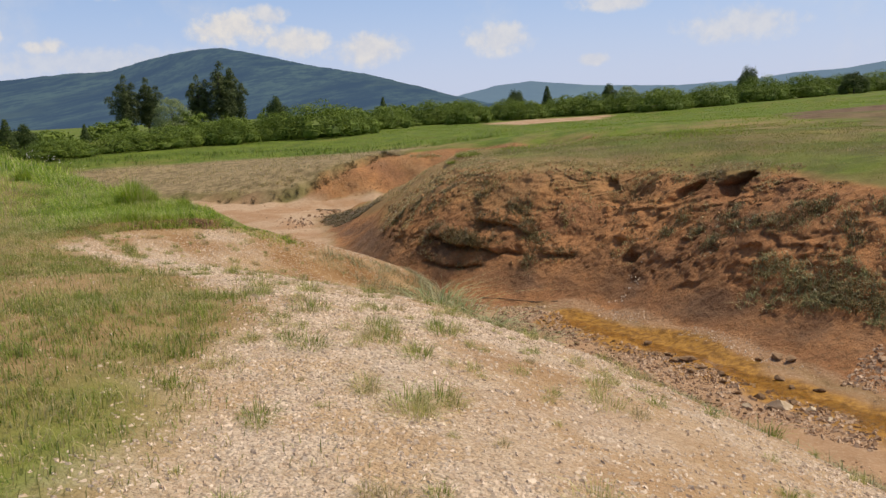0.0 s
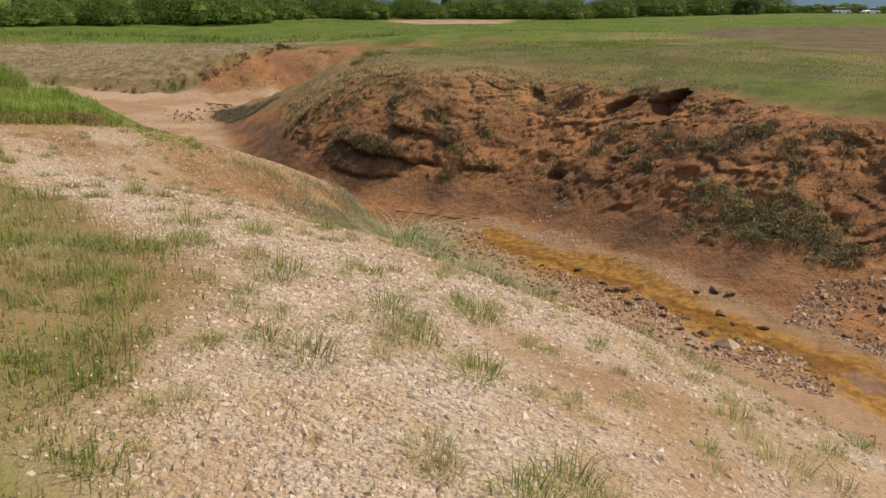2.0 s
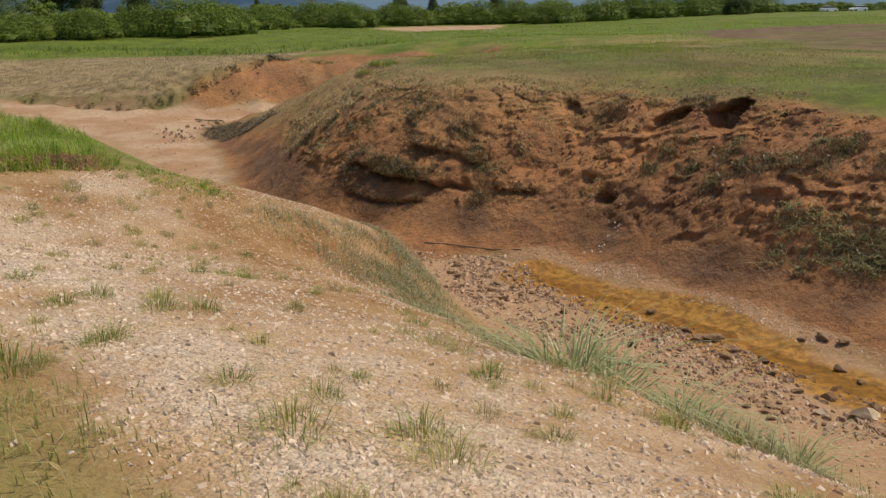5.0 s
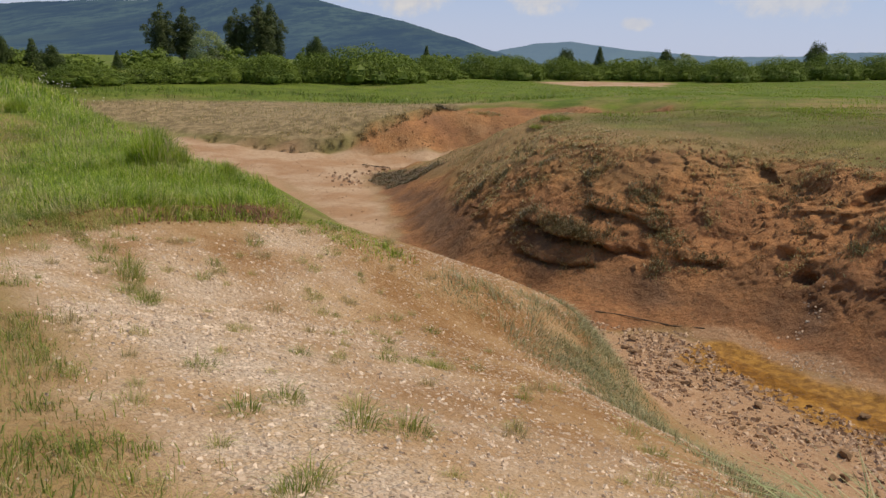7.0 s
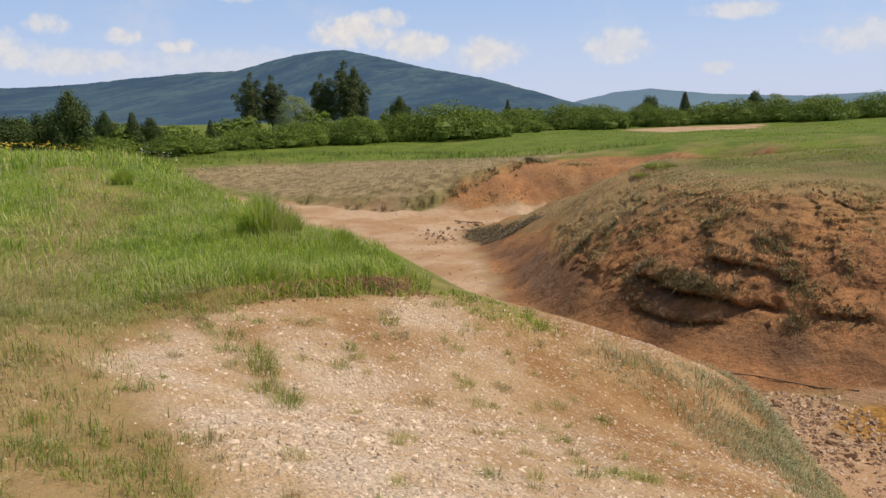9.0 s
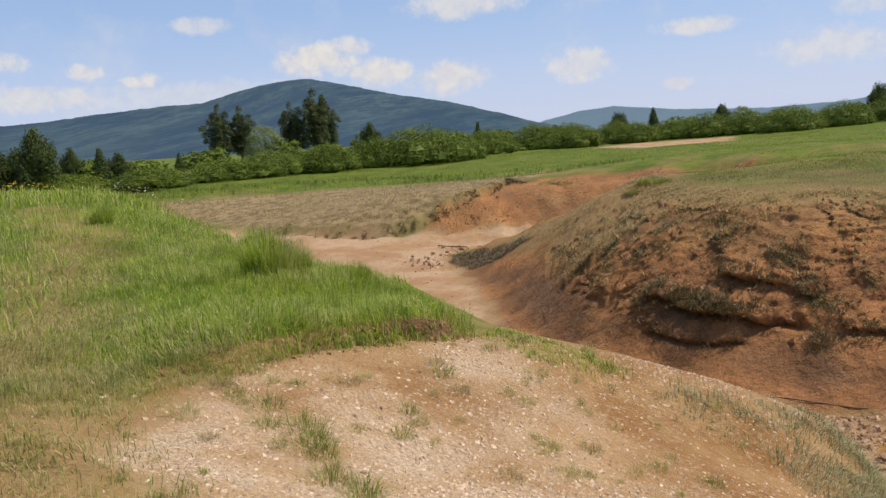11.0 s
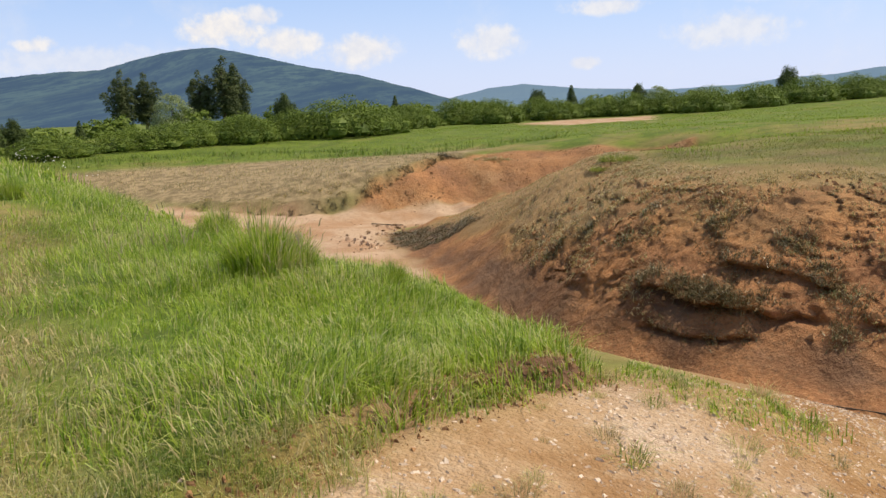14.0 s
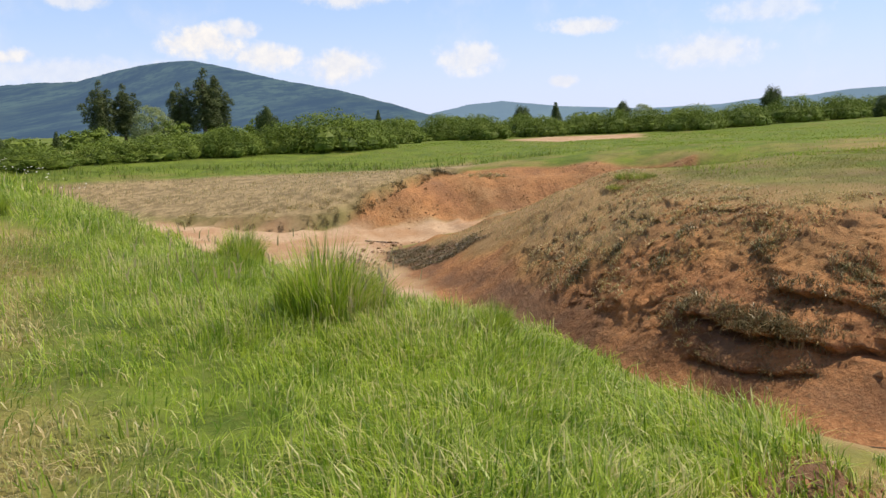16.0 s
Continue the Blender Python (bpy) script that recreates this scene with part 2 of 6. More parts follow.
def inside(x, y, ring, soft, wobble=0.0, size=1.0, seed=0):
    """1 inside a closed ring, 0 outside, with an edge of that softness and unevenness."""
    ring = [*ring, ring[0]]
    d, _, _ = from_line(x, y, ring)
    hit = np.zeros(len(x), bool)
    for (ax, ay, *_), (bx, by, *_) in zip(ring, ring[1:]):
        if ay != by:
            hit ^= ((ay > y) != (by > y)) & (x < (bx - ax) * (y - ay) / (by - ay) + ax)
    d = np.where(hit, d, -d)
    if wobble:
        d = d + wobble * layered(x, y, size, 3, seed)
    return step01(-soft, soft, d)


SCARP = [(-9.4, 14.6), (-8.9, 15.3), (-8.65, 15.9), (-8.35, 16.6), (-8.0, 17.2), (-7.6, 17.75), (-7.9, 18.6), (-8.6, 19.6)]
LEDGE = [(-7.4, 32.75), (-6.5, 32.2), (-5.6, 31.65), (-4.6, 31.1), (-3.4, 30.75)]
LEDGE_TOP = [(-5.4, 32.6), (-4.6, 32.2), (-3.9, 31.8), (-3.1, 31.3)]
LEDGE_RIGHT = [(-2.75, 30.5), (-2.2, 30.3), (-1.6, 30.1)]
FIELD_EDGE = [(-36.5, 62.7), (-34, 61.8), (-31, 61.3), (-28.2, 61.3), (-26.0, 61.8), (-24.4, 63.0)]
BLUFF_EDGE = [(-24.6, 62.9), (-23.9, 63.6), (-22.7, 66.0), (-21.4, 69.0), (-20.3, 70.6)]
BLUFF_CRACK = [(-24.2, 61.9), (-22.8, 63.4), (-21.4, 64.8), (-19.8, 66.2)]
LEDGE_LOW = [(-7.4, 31.85), (-6.7, 31.5), (-6.0, 31.1), (-4.8, 30.6)]
BANK_RING = [p[:2] for p in LAND["far_foot"]] + [(-17.5, 54.4), (-11.5, 50)] + [p[:2] for p in LAND["far_rim"]][::-1]
# Ledges of the bare bank: line, how far its brow stands out, how far the soil below is hollowed, and the height of that hollow.
LEDGES = [(LEDGE, 0.2, 0.24, 0.18), (LEDGE_LOW, 0.08, 0.16, 0.12), (LEDGE_TOP, 0.18, 0.2, 0.2), (LEDGE_RIGHT, 0.2, 0.26, 0.24)]
# Burrows and hollows in the face: middle, half width, half height, depth and slant.
BURROWS = [(3.35, 30.2, -0.38, 0.58, 0.42, 1.3, 0.1), (1.85, 30.75, -0.55, 0.5, 0.2, 0.7, 0.35), (1.2, 30.35, -0.85, 0.3, 0.14, 0.4, 0.1), (-0.75, 33.0, -0.55, 0.62, 0.15, 0.55, -0.3), (0.1, 29.0, -2.45, 0.33, 0.15, 0.45, 0.0), (-0.55, 29.4, -2.1, 0.2, 0.12, 0.3, 0.0)]
HOLLOWS = [(0.15, 32.2, 0.8, 0.7, 0.3), (12.1, 34.2, 0.7, 0.4, 0.6), (-19.9, 71.2, 0.9, 0.6, 0.6)]
BANK_ALONG, BANK_OUT = (-0.79, 0.61), (-0.61, -0.79)


def relief(x, y):
    """The height of the ground."""
    x, y = np.atleast_1d(np.asarray(x, float)), np.atleast_1d(np.asarray(y, float))
    z = smooth_land(x, y)
    near = np.hypot(x + 6, y - 22) < 75
    bank = np.zeros(len(x))
    xs, ys = x[near], y[near]
    zn = z[near]
    b = inside(xs, ys, BANK_RING, 0.6)
    # lumps and rills on the bare bank
    rough = layered(xs, ys, 2.6, 4, 3)
    b = b * (0.25 + 0.75 * step01(-3.3, -2.5, zn))
    zn = zn + b * (0.2 * rough + 0.12 * layered(xs, ys, 0.9, 3, 21, 0.6))
    for line, high, low, reach in ((FIELD_EDGE, 0.22, 0.45, 0.55), (BLUFF_EDGE, 0.22, 0.35, 0.5), (BLUFF_CRACK, 0.2, 0.3, 0.4)):
        d, side, along = from_line(xs, ys + 0.16 * layered(xs, ys, 0.6, 3, 5), line)
        ends = step01(0, 0.15, along) * step01(0, 0.12, 1 - along) * np.clip(0.9 + 0.7 * layered(xs, ys, 1.1, 2, 39), 0.35, 1.3)
        zn = zn + ends * np.where(side > 0, high * np.exp(-((d / 0.7) ** 2)), -low * np.exp(-((d / reach) ** 2))) * step01(-0.02, 0.1, d)
    for px, py, wide, deep, down in HOLLOWS:
        q = ((xs - px) / wide) ** 2 + ((ys - py) / deep) ** 2 + 0.25 * layered(xs, ys, 0.5, 2, 51)
        zn = zn - down * (1 - step01(0.3, 1.35, q))
    # the turf edge over the gravel
    d, side, along = from_line(xs, ys + 0.12 * layered(xs, ys, 0.7, 3, 61), SCARP)
    ends = step01(0, 0.25, along) * step01(0, 0.25, 1 - along)
    zn = zn + ends * np.where(side > 0, (0.13 + 0.06 * layered(xs, ys, 0.9, 2, 63)) * step01(-0.05, 0.07, d), 0) * np.exp(-np.maximum(d - 0.3, 0) / 1.3)
    # the bluff beyond the bend: gullies
    far_bank = step01(60, 63, ys) * step01(-29, -26, xs) * (1 - step01(-6, -3, xs)) * (1 - step01(73, 77, ys))
    far_bank = far_bank * step01(-1.25, -2.0, zn)
    zn = zn + far_bank * (0.3 * layered(xs, ys, 2.4, 4, 71) + 0.3 * (1 - 2 * np.abs(layered(xs + 0.5 * ys + 0.8 * layered(xs, ys, 3.0, 2, 75), ys * 0.3, 2.6, 4, 73))))
    bed = step01(-2.9, -3.3, zn) * (1 - b)
    zn = zn + bed * (0.07 * layered(xs, ys, 1.6, 3, 81) + 0.03 * layered(xs, ys, 0.3, 2, 83))
    top = (1 - b) * (1 - bed)
    zn = zn + top * (0.05 * layered(xs, ys, 2.4, 3, 91) + 0.02 * layered(xs, ys, 0.45, 3, 95))
    z[near] = zn
    far = ~near
    z[far] = z[far] + 0.06 * layered(x[far], y[far], 6, 2, 99)
    return z


def crumble(x, y, z):
    """How the soil of the bare bank stands out of its slope or is eaten into it: a shift of every corner along x, y and z."""
    shift = np.zeros((len(x), 3))
    near = (x > -14) & (x < 17) & (y > 9) & (y < 46)
    xs, ys, zs = x[near], y[near], z[near]
    bare = inside(xs, ys, BANK_RING, 0.35)
    upper = bare * step01(-3.25, -2.4, zs + 0.25 * layered(xs, ys, 1.6, 2, 111))
    u = BANK_ALONG[0] * xs + BANK_ALONG[1] * ys
    w = 1.25 * zs - 0.45 * (BANK_OUT[0] * xs + BANK_OUT[1] * ys)
    # clods that stand out over their own undercut
    out = np.zeros(len(xs))
    for size, reach, seed in ((0.7, 0.15, 121), (0.34, 0.11, 131), (0.17, 0.07, 141)):
        q = w / size + 0.35 * u + 2.6 * layered(u, w, size * 2.4, 3, seed)
        saw = (1 - (q - np.floor(q))) ** 1.3
        patch = np.clip(0.3 + 2.0 * layered(u, w, size * 2.0, 3, seed + 3), 0, 1)
        out += reach * (saw - 0.4) * patch
    out += 0.16 * layered(u, w, 0.4, 4, 151, 0.75) + 0.16 * np.clip(layered(u + 0.3 * w, w * 0.25, 0.8, 3, 161), -1, 0.3)
    out = out * upper + (bare - upper).clip(0, 1) * (0.07 * layered(u, w * 2.0, 0.5, 4, 171, 0.75))
    for line, brow, eaten, tall in LEDGES:
        d, side, along = from_line(xs, ys + 0.12 * layered(xs, ys, 0.5, 3, 5), line)
        ends = step01(0, 0.12, along) * step01(0, 0.1, 1 - along) * np.clip(0.95 + 0.6 * layered(u, w, 0.7, 2, 181), 0.45, 1.3)
        out = out + ends * np.where(side > 0, brow * np.exp(-((d / 0.42) ** 2)), -eaten * (1 - step01(tall * 0.45, tall, d)))
    for px, py, pz, wide, tall, deep, slant in BURROWS:
        du = BANK_ALONG[0] * (xs - px) + BANK_ALONG[1] * (ys - py)
        dv = BANK_OUT[0] * (xs - px) + BANK_OUT[1] * (ys - py)
        q = (du / wide) ** 2 + ((zs - pz + slant * du) / tall) ** 2 + 0.5 * layered(u, w, 0.4, 3, 191) + 0.4 * np.maximum(np.abs(dv) - 0.9, 0)
        hole = 1 - step01(0.45, 1.0, q)
        out = out * (1 - hole) - deep * hole
    shift[near, 0], shift[near, 1] = out * BANK_OUT[0], out * BANK_OUT[1]
    shift[near, 2] = 0.25 * np.maximum(out, -0.3) * bare
    return shift


# ---------------------------------------------------------------- materials


def material(name):
    m = bpy.data.materials.new(name)
    m.use_nodes = True
    return m, Nodes(m.node_tree)


def finish(n, colour, rough=0.9, normal=None, shine=0.25, **more):
    b = n.add("ShaderNodeBsdfPrincipled", Base_Color=colour, Roughness=rough, Specular_IOR_Level=shine, **more)
    if normal is not None:
        n.put(b, "Normal", normal)
    n.add("ShaderNodeOutputMaterial", Surface=b.outputs[0])
    return b


def ground_material():
    m, n = material("ground")
    where = n.add("ShaderNodeNewGeometry").outputs["Position"]
    za = n.add("ShaderNodeSeparateColor", Color=n.add("ShaderNodeVertexColor", {"layer_name": "cover_a"}).outputs[0])
    zb = n.add("ShaderNodeSeparateColor", Color=n.add("ShaderNodeVertexColor", {"layer_name": "cover_b"}).outputs[0])
    zc = n.add("ShaderNodeSeparateColor", Color=n.add("ShaderNodeVertexColor", {"layer_name": "cover_c"}).outputs[0])
    gravel, turf, clay = za.outputs
    bank, bed, field = zb.outputs
    algae, sand, dead = zc.outputs
    mud_shade = n.add("ShaderNodeVertexColor", {"layer_name": "cover_c"}).outputs["Alpha"]
    big, mid = n.noise(where, 0.45, 4), n.noise(where, 2.2, 5, 0.6)
    grain, speck = n.noise(where, 14, 5, 0.65), n.noise(where, 55, 3, 0.6)
    cells = n.add("ShaderNodeTexVoronoi", Vector=where, Scale=26.0)
    # loose limestone chips over clay
    tone = n.add("ShaderNodeSeparateColor", Color=cells.outputs["Color"]).outputs[0]
    chips = n.add("ShaderNodeTexVoronoi", Vector=where, Scale=58.0)
    tone_small = n.add("ShaderNodeSeparateColor", Color=chips.outputs["Color"]).outputs[0]
    stony = n.mix(tone, (0.55, 0.42, 0.315), (0.78, 0.63, 0.49))
    stony = n.mix(0.45, stony, n.mix(tone_small, (0.24, 0.16, 0.105), (0.76, 0.64, 0.52)))
    stony = n.mix(n.ramp(grain, 0.52, 0.66, 0, 0.4), stony, (0.40, 0.27, 0.16))
    earth = n.mix(mid, (0.45, 0.28, 0.135), (0.58, 0.40, 0.22))
    stony = n.mix(n.ramp(n.math("ADD", mid, n.math("MULTIPLY", speck, 0.4)), 0.78, 0.58, 0, 0.65), stony, earth)
    clayey = n.mix(n.ramp(n.noise(where, 1.1, 5, 0.6), 0.38, 0.62), (0.285, 0.15, 0.06), (0.40, 0.25, 0.125))
    clayey = n.mix(n.ramp(grain, 0.52, 0.68, 0, 0.55), clayey, (0.54, 0.39, 0.25))
    # bare brown bank, with dried plants that cling to it
    brown = n.mix(n.ramp(big, 0.35, 0.65), (0.265, 0.124, 0.061), (0.45, 0.212, 0.092))
    brown = n.mix(n.ramp(n.noise(where, 3.0, 6, 0.7), 0.5, 0.6, 0, 0.5), brown, (0.15, 0.075, 0.036))
    brown = n.mix(n.ramp(grain, 0.48, 0.66, 0, 0.5), brown, (0.47, 0.265, 0.135))
    brown = n.mix(n.ramp(n.noise(where, 9, 6, 0.7), 0.54, 0.62, 0, 0.45), brown, (0.11, 0.078, 0.046))
    muddy = n.mix(mid, (0.31, 0.18, 0.10), (0.45, 0.29, 0.18))
    muddy = n.mix(n.ramp(grain, 0.45, 0.7, 0, 0.5), muddy, (0.54, 0.41, 0.29))
    weed = n.mix(n.ramp(n.noise(where, 6, 5, 0.65), 0.35, 0.65), (0.21, 0.10, 0.022), (0.45, 0.235, 0.05))
    sandy = n.mix(n.ramp(n.noise(where, 0.35, 5, 0.6), 0.4, 0.62), (0.36, 0.215, 0.125), (0.49, 0.36, 0.255))
    sandy = n.mix(n.ramp(n.noise(where, 4, 6, 0.7), 0.5, 0.62, 0, 0.5), sandy, (0.27, 0.17, 0.105))
    green = n.mix(n.ramp(n.math("ADD", n.math("MULTIPLY", mid, 0.5), n.math("MULTIPLY", big, 0.5)), 0.38, 0.62), (0.065, 0.105, 0.014), (0.135, 0.19, 0.024))
    green = n.mix(n.ramp(grain, 0.45, 0.75, 0, 0.6), green, (0.15, 0.165, 0.045))
    straw = n.mix(mid, (0.24, 0.155, 0.07), (0.37, 0.255, 0.13))
    straw = n.mix(n.ramp(grain, 0.5, 0.7, 0, 0.5), straw, (0.33, 0.25, 0.125))
    mown = n.mix(n.ramp(n.noise(where, 1.3, 6, 0.7), 0.38, 0.62), (0.17, 0.125, 0.07), (0.37, 0.28, 0.165))
    mown = n.mix(n.ramp(grain, 0.45, 0.7, 0, 0.6), mown, (0.15, 0.14, 0.06))
    colour = n.mix(turf, straw, green)
    # dark damp soil, which also colours in the shade under the bank's nose
    damp_shade = n.mix(n.ramp(n.noise(where, 0.6, 5, 0.65), 0.4, 0.6), (0.105, 0.062, 0.04), (0.19, 0.12, 0.08))
    for share, tint in ((dead, straw), (field, mown), (bank, brown), (mud_shade, damp_shade), (sand, sandy), (bed, muddy), (clay, clayey), (gravel, stony), (algae, weed)):
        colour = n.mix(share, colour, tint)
    height = n.math("ADD", n.math("MULTIPLY", grain, 0.6), n.math("MULTIPLY", speck, 0.25))
    height = n.math("ADD", height, n.math("MULTIPLY", n.noise(where, 5.0, 5, 0.65), n.math("MULTIPLY", bank, 2.5)))
    height = n.math("ADD", height, n.math("MULTIPLY", mid, 1.2))
    pebbly = n.math("ADD", n.math("MULTIPLY", n.math("SUBTRACT", tone, cells.outputs["Distance"]), 0.7), n.math("MULTIPLY", n.math("SUBTRACT", tone_small, chips.outputs["Distance"]), 0.4))
    height = n.math("ADD", height, n.math("MULTIPLY", pebbly, n.math("MAXIMUM", gravel, n.math("MULTIPLY", clay, 0.55))))
    relief_node = n.add("ShaderNodeBump", Strength=0.8, Distance=0.05, Height=height)
    wet = n.math("MULTIPLY", algae, -0.45)
    finish(n, colour, n.math("ADD", 0.95, wet), relief_node.outputs[0], 0.2)
    return m


def blade_material(name, a, b, dry, share, glow=0.35):
    """Grass and leaves: colours that differ from blade to blade, and light that comes through."""
    m, n = material(name)
    geo = n.add("ShaderNodeNewGeometry")
    pick = geo.outputs["Random Per Island"]
    patch = n.noise(geo.outputs["Position"], 0.9, 4)
    colour = n.mix(n.ramp(n.math("ADD", n.math("MULTIPLY", pick, 0.6), n.noise(geo.outputs["Position"], 3.2, 3)), 0.45, 1.05), a, b)
    colour = n.mix(n.math("MULTIPLY", n.ramp(n.math("ADD", n.math("FRACT", n.math("MULTIPLY", pick, 7.3)), n.math("SUBTRACT", patch, 0.5)), 1 - share - 0.1, 1 - share + 0.1), 0.9), colour, dry)
    front = n.add("ShaderNodeBsdfPrincipled", Base_Color=colour, Roughness=0.42, Specular_IOR_Level=0.5)
    both = n.add("ShaderNodeMixShader", Fac=glow)
    n.put(both, "1", front.outputs[0])
    n.put(both, "2", n.add("ShaderNodeBsdfTranslucent", Color=colour).outputs[0])
    n.add("ShaderNodeOutputMaterial", Surface=both.outputs[0])
    return m


def leaf_material(name, a, b, glow=0.3):
    m, n = material(name)
    geo = n.add("ShaderNodeNewGeometry")
    own = n.add("ShaderNodeObjectInfo").outputs["Random"]
    patch = n.noise(geo.outputs["Position"], 0.55, 4, 0.6)
    tone = n.math("ADD", n.math("MULTIPLY", geo.outputs["Random Per Island"], 0.35), n.ramp(patch, 0.35, 0.65, 0.0, 0.65))
    colour = n.mix(tone, a, b)
    colour = n.mix(n.ramp(own, 0.2, 1.0, 0.0, 0.4), colour, n.mix(0.4, b, a))
    front = n.add("ShaderNodeBsdfPrincipled", Base_Color=colour, Roughness=0.6, Specular_IOR_Level=0.25)
    both = n.add("ShaderNodeMixShader", Fac=glow)
    n.put(both, "1", front.outputs[0])
    n.put(both, "2", n.add("ShaderNodeBsdfTranslucent", Color=colour).outputs[0])
    n.add("ShaderNodeOutputMaterial", Surface=both.outputs[0])
    return m


def stone_material(name, a, b, dark, each="island"):
    m, n = material(name)
    geo = n.add("ShaderNodeNewGeometry")
    pick = geo.outputs["Random Per Island"] if each == "island" else n.add("ShaderNodeObjectInfo").outputs["Random"]
    where = geo.outputs["Position"]
    colour = n.mix(pick, a, b)
    colour = n.mix(n.ramp(n.noise(where, 9, 4), 0.45, 0.7, 0, 0.6), colour, dark)
    rough = n.noise(where, 22, 5, 0.65)
    finish(n, colour, 0.9, n.add("ShaderNodeBump", Strength=0.6, Distance=0.02, Height=rough).outputs[0], 0.25)
    return m


def bark_material():
    m, n = material("bark")
    where = n.add("ShaderNodeNewGeometry").outputs["Position"]
    finish(n, n.mix(n.noise(where, 6, 4), (0.06, 0.045, 0.03), (0.16, 0.13, 0.10)), 0.9)
    return m


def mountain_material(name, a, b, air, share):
    """Wooded slopes; the haze of kilometres of air is mixed in as a blue glow."""
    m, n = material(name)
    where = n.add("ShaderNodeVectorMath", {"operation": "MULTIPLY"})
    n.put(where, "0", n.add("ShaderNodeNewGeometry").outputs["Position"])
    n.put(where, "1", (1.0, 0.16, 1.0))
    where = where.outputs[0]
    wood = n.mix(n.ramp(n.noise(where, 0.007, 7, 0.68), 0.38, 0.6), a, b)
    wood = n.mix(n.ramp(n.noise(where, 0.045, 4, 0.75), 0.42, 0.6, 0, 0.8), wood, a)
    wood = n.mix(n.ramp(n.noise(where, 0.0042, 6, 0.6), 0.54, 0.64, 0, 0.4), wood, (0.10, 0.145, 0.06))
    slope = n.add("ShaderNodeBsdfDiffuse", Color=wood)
    haze_glow = n.add("ShaderNodeEmission", Color=(*air, 1.0), Strength=1.0)
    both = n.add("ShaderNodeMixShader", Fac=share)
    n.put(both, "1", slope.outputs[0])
    n.put(both, "2", haze_glow.outputs[0])
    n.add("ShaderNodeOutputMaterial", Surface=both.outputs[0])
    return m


GROUND = ground_material()
GRASS = blade_material("meadow_grass", (0.12, 0.23, 0.013), (0.42, 0.535, 0.068), (0.68, 0.61, 0.30), 0.2, 0.5)
DRY_GRASS = blade_material("dry_grass", (0.17, 0.20, 0.045), (0.36, 0.34, 0.11), (0.58, 0.46, 0.24), 0.4, 0.4)
OLIVE_GRASS = blade_material("withered_grass", (0.29, 0.26, 0.11), (0.47, 0.41, 0.2), (0.60, 0.47, 0.26), 0.4, 0.4)
SLOPE_GRASS = blade_material("grey_olive_grass", (0.19, 0.21, 0.10), (0.38, 0.385, 0.20), (0.50, 0.41, 0.24), 0.3, 0.35)
FAR_GRASS = blade_material("far_meadow_grass", (0.14, 0.24, 0.014), (0.32, 0.42, 0.045), (0.38, 0.34, 0.11), 0.12, 0.55)
TALL_FAR = blade_material("tall_far_grass", (0.085, 0.15, 0.014), (0.2, 0.28, 0.035), (0.27, 0.24, 0.09), 0.12, 0.45)
PLATEAU_GRASS = blade_material("plateau_grass", (0.12, 0.15, 0.022), (0.24, 0.26, 0.045), (0.30, 0.23, 0.10), 0.2, 0.55)
TUFT_GRASS = blade_material("tuft_grass", (0.30, 0.33, 0.09), (0.58, 0.55, 0.22), (0.70, 0.57, 0.33), 0.35, 0.5)
WORN_GRASS = blade_material("worn_grass", (0.13, 0.20, 0.03), (0.34, 0.40, 0.08), (0.52, 0.42, 0.22), 0.22, 0.45)
REED = blade_material("reed", (0.22, 0.29, 0.11), (0.40, 0.46, 0.23), (0.5, 0.46, 0.26), 0.25)
WILLOW = leaf_material("willow_leaves", (0.07, 0.12, 0.015), (0.2, 0.27, 0.042), 0.25)
PALE = leaf_material("pale_leaves", (0.17, 0.23, 0.09), (0.33, 0.38, 0.18), 0.3)
POPLAR = leaf_material("poplar_leaves", (0.05, 0.075, 0.026), (0.12, 0.15, 0.055), 0.3)
DARK_LEAF = leaf_material("dark_leaves", (0.05, 0.085, 0.022), (0.10, 0.14, 0.04), 0.3)
WEED = blade_material("withered_plants", (0.10, 0.088, 0.042), (0.19, 0.16, 0.075), (0.30, 0.20, 0.10), 0.3, 0.2)

BARK = bark_material()
PEBBLE = stone_material("limestone_chips", (0.50, 0.385, 0.29), (0.78, 0.64, 0.515), (0.50, 0.35, 0.24))
ROCK = stone_material("creek_rock", (0.15, 0.09, 0.05), (0.36, 0.235, 0.145), (0.13, 0.075, 0.04), "object")
RUBBLE = stone_material("creek_rubble", (0.23, 0.135, 0.08), (0.62, 0.46, 0.34), (0.30, 0.175, 0.095))
CLOD = stone_material("soil_clods", (0.20, 0.105, 0.05), (0.42, 0.23, 0.11), (0.16, 0.09, 0.048))
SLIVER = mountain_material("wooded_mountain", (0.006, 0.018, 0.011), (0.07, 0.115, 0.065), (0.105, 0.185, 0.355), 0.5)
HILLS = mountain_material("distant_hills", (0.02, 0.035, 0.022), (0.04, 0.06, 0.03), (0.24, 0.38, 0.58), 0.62)


